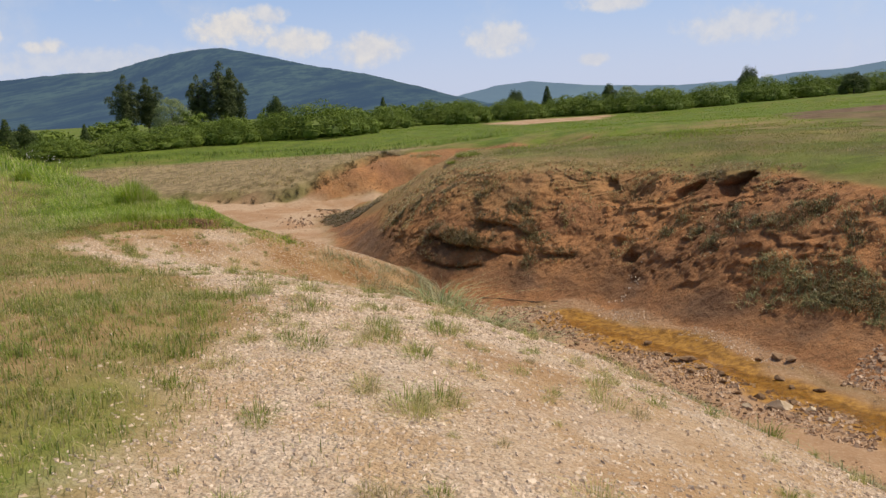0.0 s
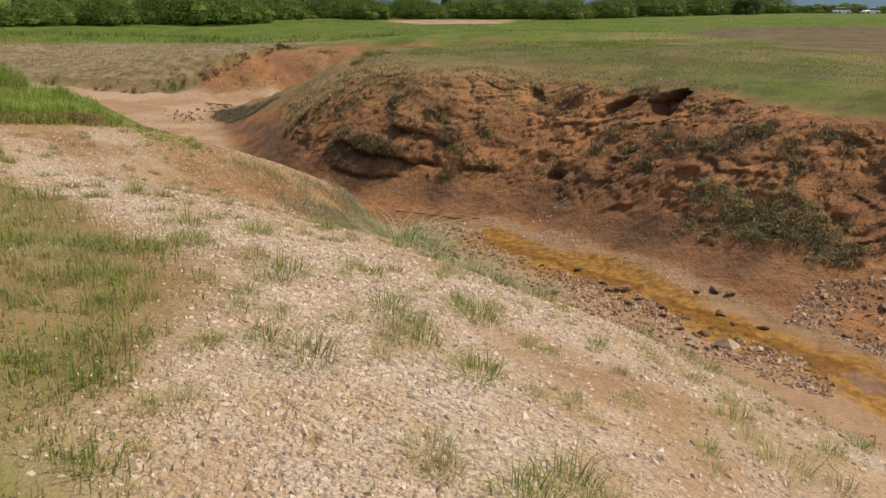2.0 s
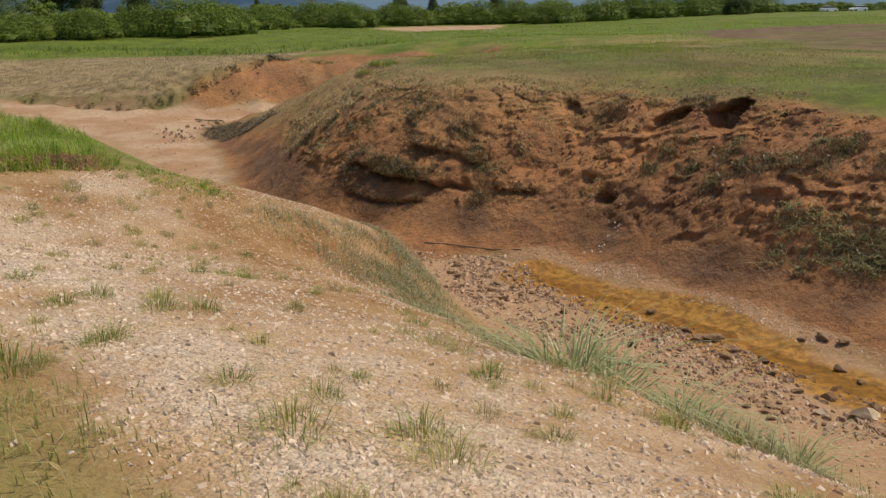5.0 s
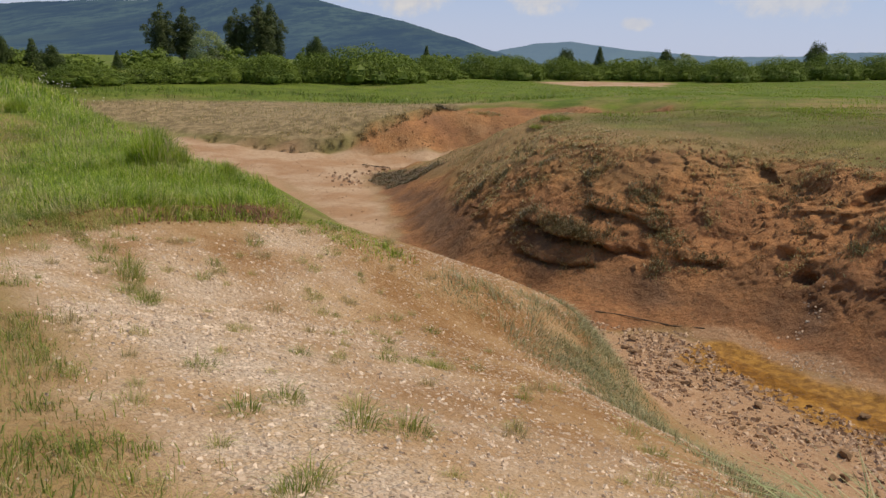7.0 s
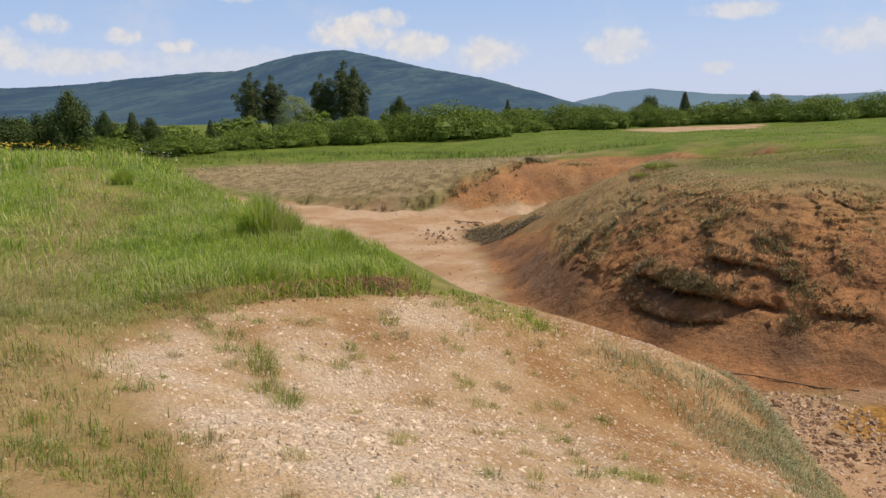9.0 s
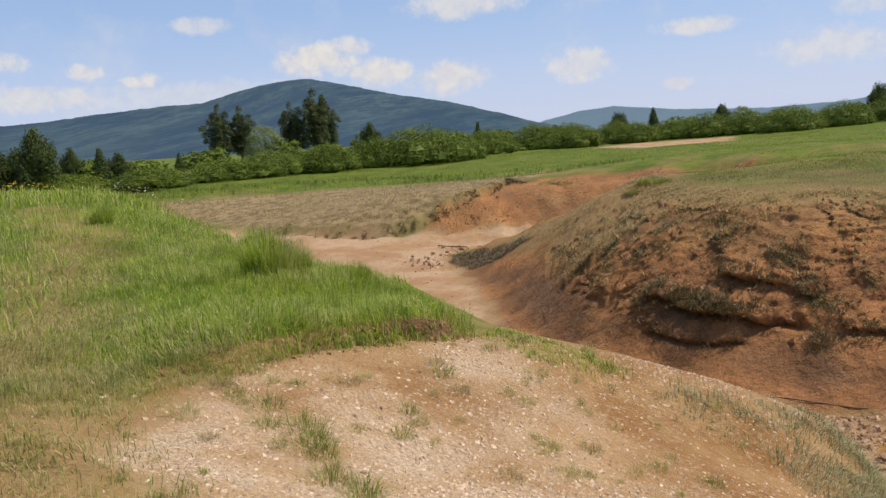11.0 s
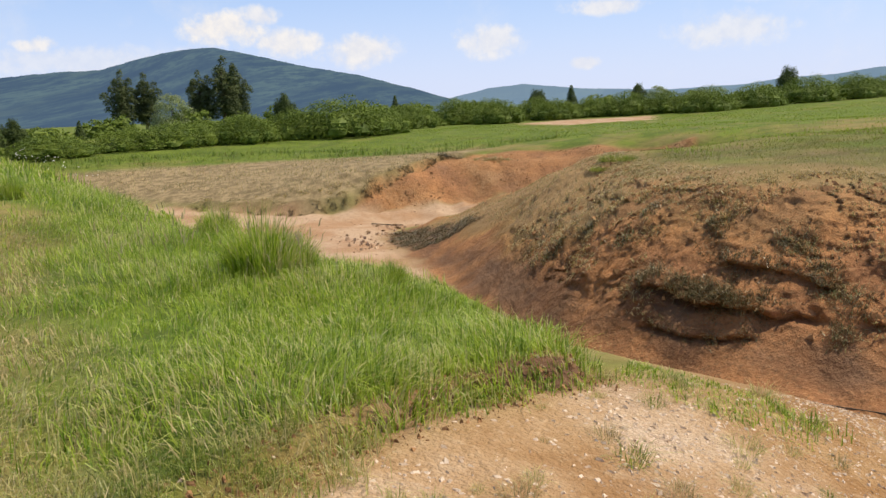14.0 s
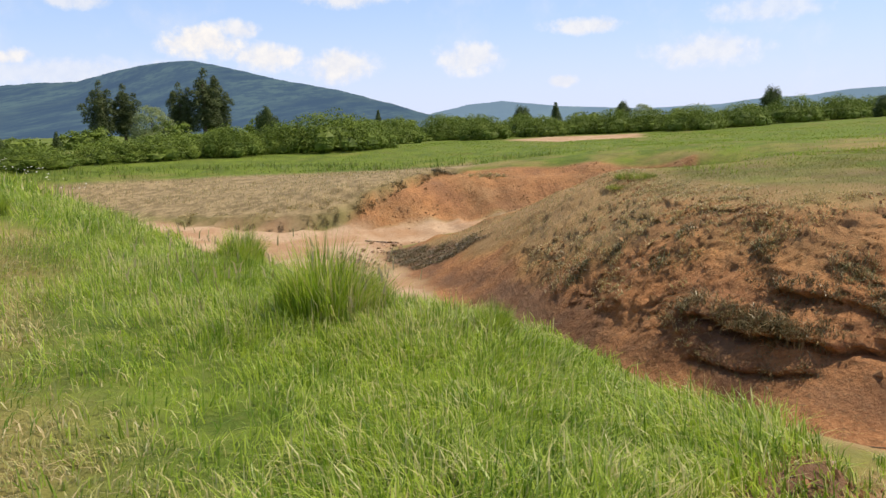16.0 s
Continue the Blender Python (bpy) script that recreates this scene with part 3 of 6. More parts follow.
def water_material():
    m, n = material("shallow_water")
    where = n.add("ShaderNodeNewGeometry").outputs["Position"]
    ripple = n.add("ShaderNodeBump", Strength=0.15, Distance=0.02, Height=n.noise(where, 18, 3))
    fresnel = n.add("ShaderNodeFresnel", IOR=1.33)
    n.put(fresnel, "Normal", ripple.outputs[0])
    share = n.math("MULTIPLY", fresnel.outputs[0], 0.28)
    shine = n.add("ShaderNodeBsdfGlossy", Roughness=0.12)
    n.put(shine, "Normal", ripple.outputs[0])
    both = n.add("ShaderNodeMixShader", Fac=share)
    n.put(both, "1", n.add("ShaderNodeBsdfTransparent", Color=(0.95, 0.9, 0.78, 1)).outputs[0])
    n.put(both, "2", shine.outputs[0])
    n.add("ShaderNodeOutputMaterial", Surface=both.outputs[0])
    return m


def plain_material(name, colour, rough, metal=0.0):
    m, n = material(name)
    finish(n, (*colour, 1.0), rough, None, 0.5, Metallic=metal)
    return m


WATER = water_material()
CAR_PAINT = plain_material("white_car_paint", (0.78, 0.79, 0.8), 0.25)
CAR_GLASS = plain_material("dark_car_glass", (0.02, 0.025, 0.03), 0.08)
RUBBER = plain_material("tyre_rubber", (0.02, 0.02, 0.02), 0.8)
WHITE_PETAL = plain_material("white_petals", (0.75, 0.75, 0.7), 0.7)
YELLOW_PETAL = plain_material("yellow_petals", (0.6, 0.42, 0.03), 0.7)


# ---------------------------------------------------------------- the ground


def mesh_of(name, verts, faces, mat, smooth=False):
    """A mesh from arrays of corners and of triangles or quads."""
    verts, faces = np.asarray(verts, np.float32), np.asarray(faces, np.int32)
    me = bpy.data.meshes.new(name)
    me.vertices.add(len(verts))
    me.vertices.foreach_set("co", verts.ravel())
    sides = faces.shape[1]
    me.loops.add(faces.size)
    me.loops.foreach_set("vertex_index", faces.ravel())
    me.polygons.add(len(faces))
    me.polygons.foreach_set("loop_start", np.arange(0, faces.size, sides, dtype=np.int32))
    me.polygons.foreach_set("use_smooth", np.full(len(faces), smooth))
    me.update(calc_edges=True)
    if mat is not None:
        me.materials.append(mat)
    return me


def spaced(stops):
    """Places along an axis: (from, to, pace) for each stretch."""
    out = [stops[0][0]]
    for a, b, pace in stops:
        n = max(1, round(abs(b - a) / pace))
        out += [a + (b - a) * (k + 1) / n for k in range(n)]
    return np.array(out)


def far_steps(start, end, first, grow):
    out, pace, at = [], first, start
    while abs(at - start) < abs(end - start):
        at += math.copysign(pace, end - start)
        out.append(at)
        pace *= grow
    return np.array(out)


GX = np.concatenate([far_steps(-42, -4600, 1.0, 1.16)[::-1], spaced([(-42, -20, 0.4), (-20, -12, 0.16), (-12, 9, 0.078), (9, 16, 0.16), (16, 32, 0.6)]), far_steps(32, 4600, 1.0, 1.16)])
GY = np.concatenate([far_steps(1, -4600, 0.5, 1.2)[::-1], spaced([(1, 4, 0.15), (4, 21, 0.1), (21, 36, 0.058), (36, 48, 0.19), (48, 80, 0.36), (80, 110, 1.0)]), far_steps(110, 4800, 1.5, 1.14)])

GRAVEL_RING = [(4.4, 3.4), (1.9, 1.0), (-0.8, 4.6), (-1.75, 6.8), (-2.2, 8.4), (-3.5, 9.8), (-5.2, 11.2), (-6.7, 12.7), (-8.3, 13.8), (-8.8, 15.2), (-8.4, 16.5), (-7.7, 17.7), (-7.0, 18.2), (-6.0, 17.0), (-5.0, 14.9), (-3.2, 13.3), (-1.4, 12.2), (0.5, 10.4), (2.0, 8.4), (3.4, 6.0)]
CLAY_RING = [(-6.8, 18.6), (-7.2, 16.6), (-6.6, 14.6), (-5.4, 13.2), (-3.8, 11.6), (-2.6, 10.9), (-1.0, 11.0), (0.6, 10.2), (2.6, 7.4), (4.2, 4.0), (5.2, 4.4), (3.4, 8.0), (1.4, 11.0), (-0.6, 13.4), (-1.6, 15.4), (-2.6, 17.6), (-4.0, 20.4), (-5.6, 19.4)]
FIELD_RING = [(-25.6, 61.8), (-24.2, 63.2), (-22.8, 66.2), (-21.4, 69.2), (-20.2, 71.2), (-17, 78), (-26, 79), (-36, 78), (-46, 75.5), (-58, 70), (-47, 67), (-39, 63.4), (-34, 61.8), (-31, 61.4), (-28, 61.4)]
MUD_RIGHT = [(13, 90), (11.9, 72), (12.4, 58), (13.1, 43.4), (11.7, 35), (11.6, 28), (24, 20), (50, 22), (90, 60), (90, 104), (50, 104), (30, 102), (17, 97)]
BANK_COVER = [(16, 8), (9.5, 14.6), (6.6, 17.8), (5.1, 20.0), (3.5, 21.9), (1.7, 24.1), (-0.1, 26.2), (-1.8, 27.7), (-5, 28.0), (-8.5, 29.2), (-11.4, 34), (-12.8, 37.5), (-15, 43), (-18.4, 50), (-20.6, 55), (-17.5, 54.6), (-11.5, 50.2)] + [p[:2] for p in LAND["far_rim"]][::-1]
SAND_RING = [(-9, 28.6), (-11.5, 32), (-13.6, 36), (-16.2, 39.6), (-19.6, 44.2), (-22.9, 49), (-26, 52), (-38, 55), (-54, 60), (-55, 67), (-39, 62.8), (-31, 60.9), (-25.8, 61.3), (-22, 63.4), (-16, 66.2), (-8, 67), (-6, 61), (-14, 58.2), (-20.5, 57), (-21, 55), (-18.6, 50), (-15.2, 43), (-12.8, 37.5), (-11, 33.4), (-8.4, 30)]
NOSE_RING = [(-7.4, 41), (-9.6, 48.4), (-14.5, 52.2), (-17.5, 54.0), (-18.4, 52.6), (-15.2, 48.5), (-12.2, 43.5), (-10.4, 38.6), (-8.8, 36.6), (-7.4, 37.5)]
HOLLOW = [(-13.8, 47.6), (-15.4, 47.9), (-17.4, 49.3), (-19.2, 51.6), (-20.2, 55.0), (-18.4, 53.6), (-16.4, 51.2), (-14.6, 49.2)]
ROAD_RING = [(-25, 133), (-15, 112), (-6.5, 118), (-4.5, 138), (-6, 150), (-12, 146), (-19, 146)]
BED_RING = [p[:2] for p in LAND["near_foot"]] + [(-55, 68), (-39, 62.8), (-31, 61.0), (-25.8, 61.4), (-22, 63.6), (-16, 66.4), (-8, 67), (-6, 60), (-14, 57.8), (-20.5, 57.5)] + [p[:2] for p in LAND["far_foot"]][::-1]
STREAM = [(9.0, 13.2), (6.4, 16.0), (5.1, 18.3), (3.9, 19.9), (2.5, 21.7), (0.8, 23.8), (-0.9, 25.7), (-1.8, 26.7)]
BLUFF_RING = [(-25.2, 61.3), (-22, 63.4), (-16, 66.2), (-4, 67), (-4, 69.5), (-10.5, 72.2), (-16, 72.6), (-20.2, 71.0), (-21.4, 69.1), (-22.7, 66.0), (-24.0, 63.4)]
TRAMPLED = [(-6.5, 9.6), (-9.2, 12.6), (-11.2, 15.6), (-13.2, 18.4), (-17, 23), (-26, 31)]


def covers(x, y):
    """How much of each ground cover lies at a place."""
    near = np.hypot(x + 10, y - 35) < 95
    out = {k: np.zeros(len(x)) for k in ("gravel", "turf", "clay", "bank", "bed", "field", "algae", "sand", "dead", "mud_shade")}
    out["turf"][:] = np.clip(0.68 + 0.55 * layered(x, y, 7, 5, 201) + 0.5 * layered(x, y, 1.6, 3, 203) + 0.4 * step01(60, 85, y), 0, 1)
    xs, ys = x[near], y[near]
    got = {k: v[near] for k, v in out.items()}
    got["gravel"] = inside(xs, ys, GRAVEL_RING, 0.35, 0.55, 1.3, 211) * (0.7 + 1.1 * layered(xs, ys, 1.3, 4, 213) + 0.3 * step01(12.5, 9.0, ys + 0.5 * (xs + 2))).clip(0.08, 1)
    got["clay"] = inside(xs, ys, CLAY_RING, 0.7, 1.1, 1.4, 221)
    bare = inside(xs, ys, GRAVEL_RING, 0.5)
    got["clay"] = np.maximum(got["clay"], bare * step01(0.1, 0.6, layered(xs, ys, 2.6, 3, 225) + 0.35 * step01(10.5, 12.5, ys - 0.2 * xs - 1.5)))
    got["clay"] = np.maximum(got["clay"], bare)
    bluff = inside(xs, ys, BLUFF_RING, 0.4, 0.4, 2, 227)
    got["clay"] = np.maximum(got["clay"], bluff * (0.1 + 0.6 * layered(xs, ys, 2.5, 3, 228)).clip(0, 1))
    got["gravel"] *= 1 - 0.5 * inside(xs, ys, CLAY_RING, 0.5, 0.5, 1.2, 229)
    rim_d, rim_side, _ = from_line(xs, ys, LAND["far_rim"])
    got["bank"] = inside(xs, ys, BANK_COVER, 0.35, 0.6, 1.5, 231)
    got["bank"] = np.maximum(got["bank"], bluff)
    crown = step01(2.6, 0.5, rim_d + 0.9 * layered(xs, ys, 1.1, 3, 233)) * step01(3.0, -2.5, xs)
    got["bank"] = got["bank"] * (1 - 0.4 * crown)
    got["field"] = inside(xs, ys, FIELD_RING, 1.0, 0.8, 4, 241)
    got["bed"] = inside(xs, ys, BED_RING, 0.5, 0.5, 1.6, 251)
    d, _, _ = from_line(xs, ys, STREAM)
    got["algae"] = step01(0.9, 0.55, d + 0.55 * layered(xs, ys, 1.5, 3, 261))
    strip, side, _ = from_line(xs, ys, LAND["near_foot"])
    got["sand"] = step01(1.5, 0.7, strip + 0.4 * layered(xs, ys, 1.4, 2, 263)) * step01(-10, -7, xs) * 0.35
    got["sand"] = np.maximum(got["sand"], inside(xs, ys, SAND_RING, 0.5, 0.5, 1.6, 265))
    wash = step01(0.42, 0.12, np.abs(d - 1.05) + 0.3 * layered(xs, ys, 1.2, 3, 267)) * got["bank"]
    got["bed"] = np.clip(np.maximum(got["bed"] * (1 - got["bank"]), wash * 0.8) * (1 - 0.75 * got["sand"]), 0, 1)
    got["bank"] = got["bank"] * (1 - inside(xs, ys, NOSE_RING, 0.7, 0.9, 1.6, 235) * 0.85)
    nose = inside(xs, ys, NOSE_RING, 0.7, 0.9, 1.6, 235)
    d2, side2, along2 = from_line(xs, ys, SCARP)
    scarp = step01(0.17, 0.05, d2 + 0.1 * layered(xs, ys, 0.4, 2, 237)) * step01(0.22, 0.42, along2)
    got["bank"] = np.maximum(got["bank"], 0.95 * scarp)
    got["gravel"], got["clay"] = got["gravel"] * (1 - scarp), got["clay"] * (1 - scarp)
    got["mud_shade"] = np.maximum(bluff * np.clip(0.1 + 0.5 * layered(xs, ys, 2.0, 4, 249), 0, 0.4), inside(xs, ys, MUD_RIGHT, 1.2, 3.0, 7, 243) * np.clip(0.8 + 0.5 * layered(xs, ys, 6, 3, 247), 0, 1))
    got["mud_shade"] = np.maximum(got["mud_shade"], 0.85 * scarp)
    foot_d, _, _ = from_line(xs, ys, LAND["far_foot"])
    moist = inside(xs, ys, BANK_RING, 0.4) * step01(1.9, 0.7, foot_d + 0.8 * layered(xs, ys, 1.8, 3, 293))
    got["mud_shade"] = np.maximum(got["mud_shade"], moist * np.clip(0.45 + 0.7 * layered(xs, ys, 1.1, 3, 295), 0, 0.75))
    path_d, _, _ = from_line(xs, ys, TRAMPLED)
    got["dead"] = np.maximum(0.6 * step01(1.3, 0.3, path_d + 0.6 * layered(xs, ys, 1.2, 3, 271)), nose)
    got["dead"] = np.maximum(got["dead"], crown * step01(0.2, 0.6, got["bank"] + 0.5))
    got["dead"] = np.maximum(got["dead"], step01(0.6, 0.2, rim_d + 0.9 * layered(xs, ys, 1.2, 3, 273)) * 0.35)
    got["dead"] = np.maximum(got["dead"], step01(0.25, 0.6, layered(xs, ys, 5, 3, 275)) * step01(22, 26, ys) * (1 - step01(70, 85, ys)) * 0.22)
    left = inside(xs, ys, [(1.0, 0.0), (-1.2, 4.6), (-2.8, 8.6), (-5.4, 11.3), (-8.6, 14.0), (-12, 14), (-12, 0)], 0.8)
    got["turf"] = np.clip(np.where(left > 0.02, got["turf"] - (0.72 - 0.7 * layered(xs, ys, 1.4, 3, 277)) * left, got["turf"]) * (1 - bare), 0, 1)
    plateau = inside(xs, ys, [(30, 16), (6, 27), (-3, 35), (-7, 39), (-8, 47), (-3, 62), (16, 62), (40, 40)], 2.0, 2.0, 5, 287)
    got["turf"] = np.clip(got["turf"] + plateau * (0.12 + 0.45 * layered(xs, ys, 3.5, 4, 289)), 0, 1)
    got["mud_shade"] = np.maximum(got["mud_shade"], plateau * (1 - got["bank"]) * np.clip(0.28 + 0.45 * layered(xs, ys, 2.6, 4, 297), 0, 0.55))
    # shade of the hollow under the nose, painted as a dark soil cover
    hollow = inside(xs, ys, HOLLOW, 0.4, 0.4, 1.0, 283)
    got["bank"], got["field"], got["sand"] = np.maximum(got["bank"], hollow), got["field"] * (1 - hollow), got["sand"] * (1 - hollow)
    got["mud_shade"], got["dead"] = np.maximum(got["mud_shade"], 0.95 * hollow), got["dead"] * (1 - hollow)
    lush = inside(xs, ys, [(-9.5, 14.4), (-8.4, 16.5), (-7.6, 17.7), (-8.4, 19.6), (-11, 21.6), (-15, 25.6), (-30, 41), (-36, 36), (-22, 20), (-12, 14)], 0.4, 0.3, 1, 279)
    got["turf"] = np.clip(got["turf"] + 0.5 * lush, 0, 1)
    slope = inside(xs, ys, [p[:2] for p in LAND["gravel_edge"]] + [p[:2] for p in LAND["near_foot"]][:8][::-1], 0.5)
    got["turf"], got["dead"] = got["turf"] * (1 - slope), got["dead"] * (1 - slope)
    got["clay"] = np.maximum(got["clay"], slope * (0.35 + 0.5 * layered(xs, ys, 1.2, 3, 285)).clip(0, 1))
    got["clay"] *= 1 - 0.6 * got["bed"]
    for k in out:
        out[k][near] = np.clip(got[k], 0, 1)
    out["sand"] = np.maximum(out["sand"], inside(x, y, ROAD_RING, 1.5, 2.0, 8, 281))
    return out


def build_ground():
    xx, yy = np.meshgrid(GX, GY)
    x, y = xx.ravel(), yy.ravel()
    z = relief(x, y)
    nx, ny = len(GX), len(GY)
    idx = np.arange(nx * ny).reshape(ny, nx)
    quads = np.stack([idx[:-1, :-1], idx[:-1, 1:], idx[1:, 1:], idx[1:, :-1]], -1).reshape(-1, 4)
    me = mesh_of("ground", np.c_[x, y, z] + crumble(x, y, z), quads, GROUND, True)
    got = covers(x, y)
    for layer, keys in (("cover_a", ("gravel", "turf", "clay")), ("cover_b", ("bank", "bed", "field")), ("cover_c", ("algae", "sand", "dead"))):
        attr = me.color_attributes.new(layer, "FLOAT_COLOR", "POINT")
        attr.data.foreach_set("color", np.c_[[got[k] for k in keys] + [got["mud_shade"] if layer == "cover_c" else np.ones(len(x))]].T.astype(np.float32).ravel())
    tagged(new("ground", me), "dry creek valley of gravel, clay and grass", "ground", kind="structure")
    return z.reshape(ny, nx)


GROUND_Z = build_ground()


def surface(x, y):
    """The height of the built ground at many places."""
    x, y = np.atleast_1d(np.asarray(x, float)), np.atleast_1d(np.asarray(y, float))
    i, j = np.clip(np.searchsorted(GX, x) - 1, 0, len(GX) - 2), np.clip(np.searchsorted(GY, y) - 1, 0, len(GY) - 2)
    u, v = (x - GX[i]) / (GX[i + 1] - GX[i]), (y - GY[j]) / (GY[j + 1] - GY[j])
    low = GROUND_Z[j, i] * (1 - u) + GROUND_Z[j, i + 1] * u
    return low * (1 - v) + (GROUND_Z[j + 1, i] * (1 - u) + GROUND_Z[j + 1, i + 1] * u) * v


def build_range(name, skyline, far, depth, mat, label, jag):
    """A range of wooded hills whose skyline is given by turn and height in degrees."""
    az = np.arange(skyline[0][0], skyline[-1][0] + 0.01, 0.12)
    up = np.interp(az, [p[0] for p in skyline], [p[1] for p in skyline])
    up = up + jag * (layered(az, az * 0, 0.5, 3, 301) + 0.7 * (lattice(np.arange(len(az)), np.zeros(len(az)), 5) - 0.5))
    rows = []
    share = np.linspace(-0.15, 1.0, 26)
    for s in share:
        dist = far - depth * (1 - s)
        crest = np.tan(np.radians(up)) * far
        h = crest * np.clip(s, -0.05, 1) ** 1.25 if s > 0 else crest * 0 - 30
        gully = layered(az * 60, np.full(len(az), s * 700.0), 260, 4, 311) * 55 * math.sin(math.pi * min(max(s, 0), 1))
        rows.append(np.c_[np.sin(np.radians(az)) * (dist + gully * 2), np.cos(np.radians(az)) * (dist + gully * 2), h + gully * 0.5])
    rows.append(rows[-1] * (1.12, 1.12, 0.0) - (0, 0, 40))
    verts = np.concatenate(rows)
    idx = np.arange(len(verts)).reshape(len(rows), len(az))
    quads = np.stack([idx[:-1, :-1], idx[:-1, 1:], idx[1:, 1:], idx[1:, :-1]], -1).reshape(-1, 4)
    return tagged(new(name, mesh_of(name, verts, quads, mat, True)), label, "mountain", kind="structure")


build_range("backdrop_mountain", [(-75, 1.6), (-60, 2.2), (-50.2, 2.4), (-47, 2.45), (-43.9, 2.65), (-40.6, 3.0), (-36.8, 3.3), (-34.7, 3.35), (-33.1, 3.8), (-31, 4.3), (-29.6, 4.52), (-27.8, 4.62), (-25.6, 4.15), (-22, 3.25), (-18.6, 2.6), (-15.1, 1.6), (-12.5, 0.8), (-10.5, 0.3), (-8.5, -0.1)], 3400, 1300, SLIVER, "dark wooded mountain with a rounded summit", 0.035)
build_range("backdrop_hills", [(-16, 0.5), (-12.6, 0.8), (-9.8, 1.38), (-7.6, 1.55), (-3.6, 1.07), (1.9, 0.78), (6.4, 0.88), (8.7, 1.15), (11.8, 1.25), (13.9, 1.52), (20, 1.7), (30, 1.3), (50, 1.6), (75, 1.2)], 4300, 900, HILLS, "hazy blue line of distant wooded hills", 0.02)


# ---------------------------------------------------------------- trees and bushes


def leaf_cloud(rng, lobes, count, size):
    """Leaves as small folded blades on and in a set of lobes (centre, radii)."""
    weight = np.array([r[0] * r[1] * r[2] for _, r in lobes]) ** 0.7
    pick = rng.choice(len(lobes), count, p=weight / weight.sum())
    centre, radii = np.array([c for c, _ in lobes])[pick], np.array([r for _, r in lobes])[pick]
    way = rng.normal(size=(count, 3))
    way /= np.linalg.norm(way, axis=1)[:, None]
    way[:, 2] = np.where(way[:, 2] < -0.5, -way[:, 2], way[:, 2])
    deep = 1 - 0.45 * rng.random(count) ** 2.2
    ragged = 1 + 0.09 * rng.normal(size=count)
    at = centre + way * radii * (deep * ragged)[:, None]
    face = way / radii
    face = face / np.linalg.norm(face, axis=1)[:, None] + 0.38 * rng.normal(size=(count, 3)) + (0, 0, 0.15)
    along = np.cross(face, rng.normal(size=(count, 3)))
    along /= np.linalg.norm(along, axis=1)[:, None]
    across = np.cross(along, face)
    across /= np.linalg.norm(across, axis=1)[:, None] + 1e-9
    s = size * (0.6 + 0.8 * rng.random(count))[:, None]
    fold = np.cross(along, across) * s * 0.22
    verts = np.stack([at - along * s, at + across * s * 0.5 + fold, at + along * s, at - across * s * 0.5 + fold], 1).reshape(-1, 3)
    base = np.arange(count)[:, None] * 4
    return verts, np.concatenate([base + (0, 1, 2), base + (0, 2, 3)])


def leaf_mass(rng, lobes, fill=0.6):
    """The dense inside of a crown: uneven billows under the outer leaves."""
    sides, rings = 7, 4
    turn, rise = np.meshgrid(2 * math.pi * np.arange(sides) / sides, math.pi * (np.arange(rings) + 0.35) / (rings - 0.3) - math.pi / 2)
    ball = np.stack([np.cos(turn) * np.cos(rise), np.sin(turn) * np.cos(rise), np.sin(rise)], -1).reshape(-1, 3)
    idx = np.arange(sides * rings).reshape(rings, sides)
    a, b = idx[:-1], idx[1:]
    quads = np.stack([a, np.roll(a, -1, 1), np.roll(b, -1, 1), b], -1).reshape(-1, 4)
    tris = np.concatenate([quads[:, :3], quads[:, [0, 2, 3]]])
    verts = [np.array(c) + ball * r * (fill + 0.1 * rng.normal(size=(len(ball), 1))) for c, r in lobes]
    return np.concatenate(verts), np.concatenate([tris + k * len(ball) for k in range(len(lobes))])


def limb_tube(verts, faces, a, b, ra, rb, sides=7):
    a, b = np.array(a, float), np.array(b, float)
    way = (b - a) / np.linalg.norm(b - a)
    u = np.cross(way, (0.3, 0.9, 0.1))
    u /= np.linalg.norm(u)
    v = np.cross(way, u)
    start = len(verts)
    for p, r in ((a, ra), (b, rb)):
        for k in range(sides):
            g = 2 * math.pi * k / sides
            verts.append(p + r * (u * math.cos(g) + v * math.sin(g)))
    for k in range(sides):
        l = (k + 1) % sides
        faces.append((start + k, start + l, start + sides + l, start + sides + k))


def part(name, mesh, parent, label=""):
    ob = new(name, mesh)
    ob.parent = parent
    return tagged(ob, label)


def make_tree(name, seed, lobes, count, size, trunk, leaf_mat, label, category):
    """One tree: an empty at its foot, a trunk with limbs, and a crown of leaves."""
    rng = np.random.default_rng(seed)
    root = tagged(new(name), label, category)
    verts, faces = [], []
    top, radius, stems = trunk
    for k in range(stems):
        turn = 2 * math.pi * k / stems + rng.random()
        lean = 0.0 if stems == 1 else 0.25 * top
        head = (math.cos(turn) * lean, math.sin(turn) * lean, top)
        limb_tube(verts, faces, (0.12 * math.cos(turn) * (stems > 1), 0.12 * math.sin(turn) * (stems > 1), -0.3), head, radius, radius * 0.45)
        for centre, _ in lobes[k::stems][:4]:
            limb_tube(verts, faces, np.array(head) * (0.45 + 0.4 * rng.random()), centre, radius * 0.4, radius * 0.08, 5)
    part("trunk", mesh_of("trunk", verts, faces, BARK, True), root)
    verts, faces = leaf_cloud(rng, lobes, count, size)
    if category == "bush":
        inner, rind = leaf_mass(rng, lobes[:14])
        verts, faces = np.concatenate([verts, inner]), np.concatenate([faces, rind + len(verts)])
    part("crown", mesh_of("crown", verts, faces, leaf_mat), root)
    return root


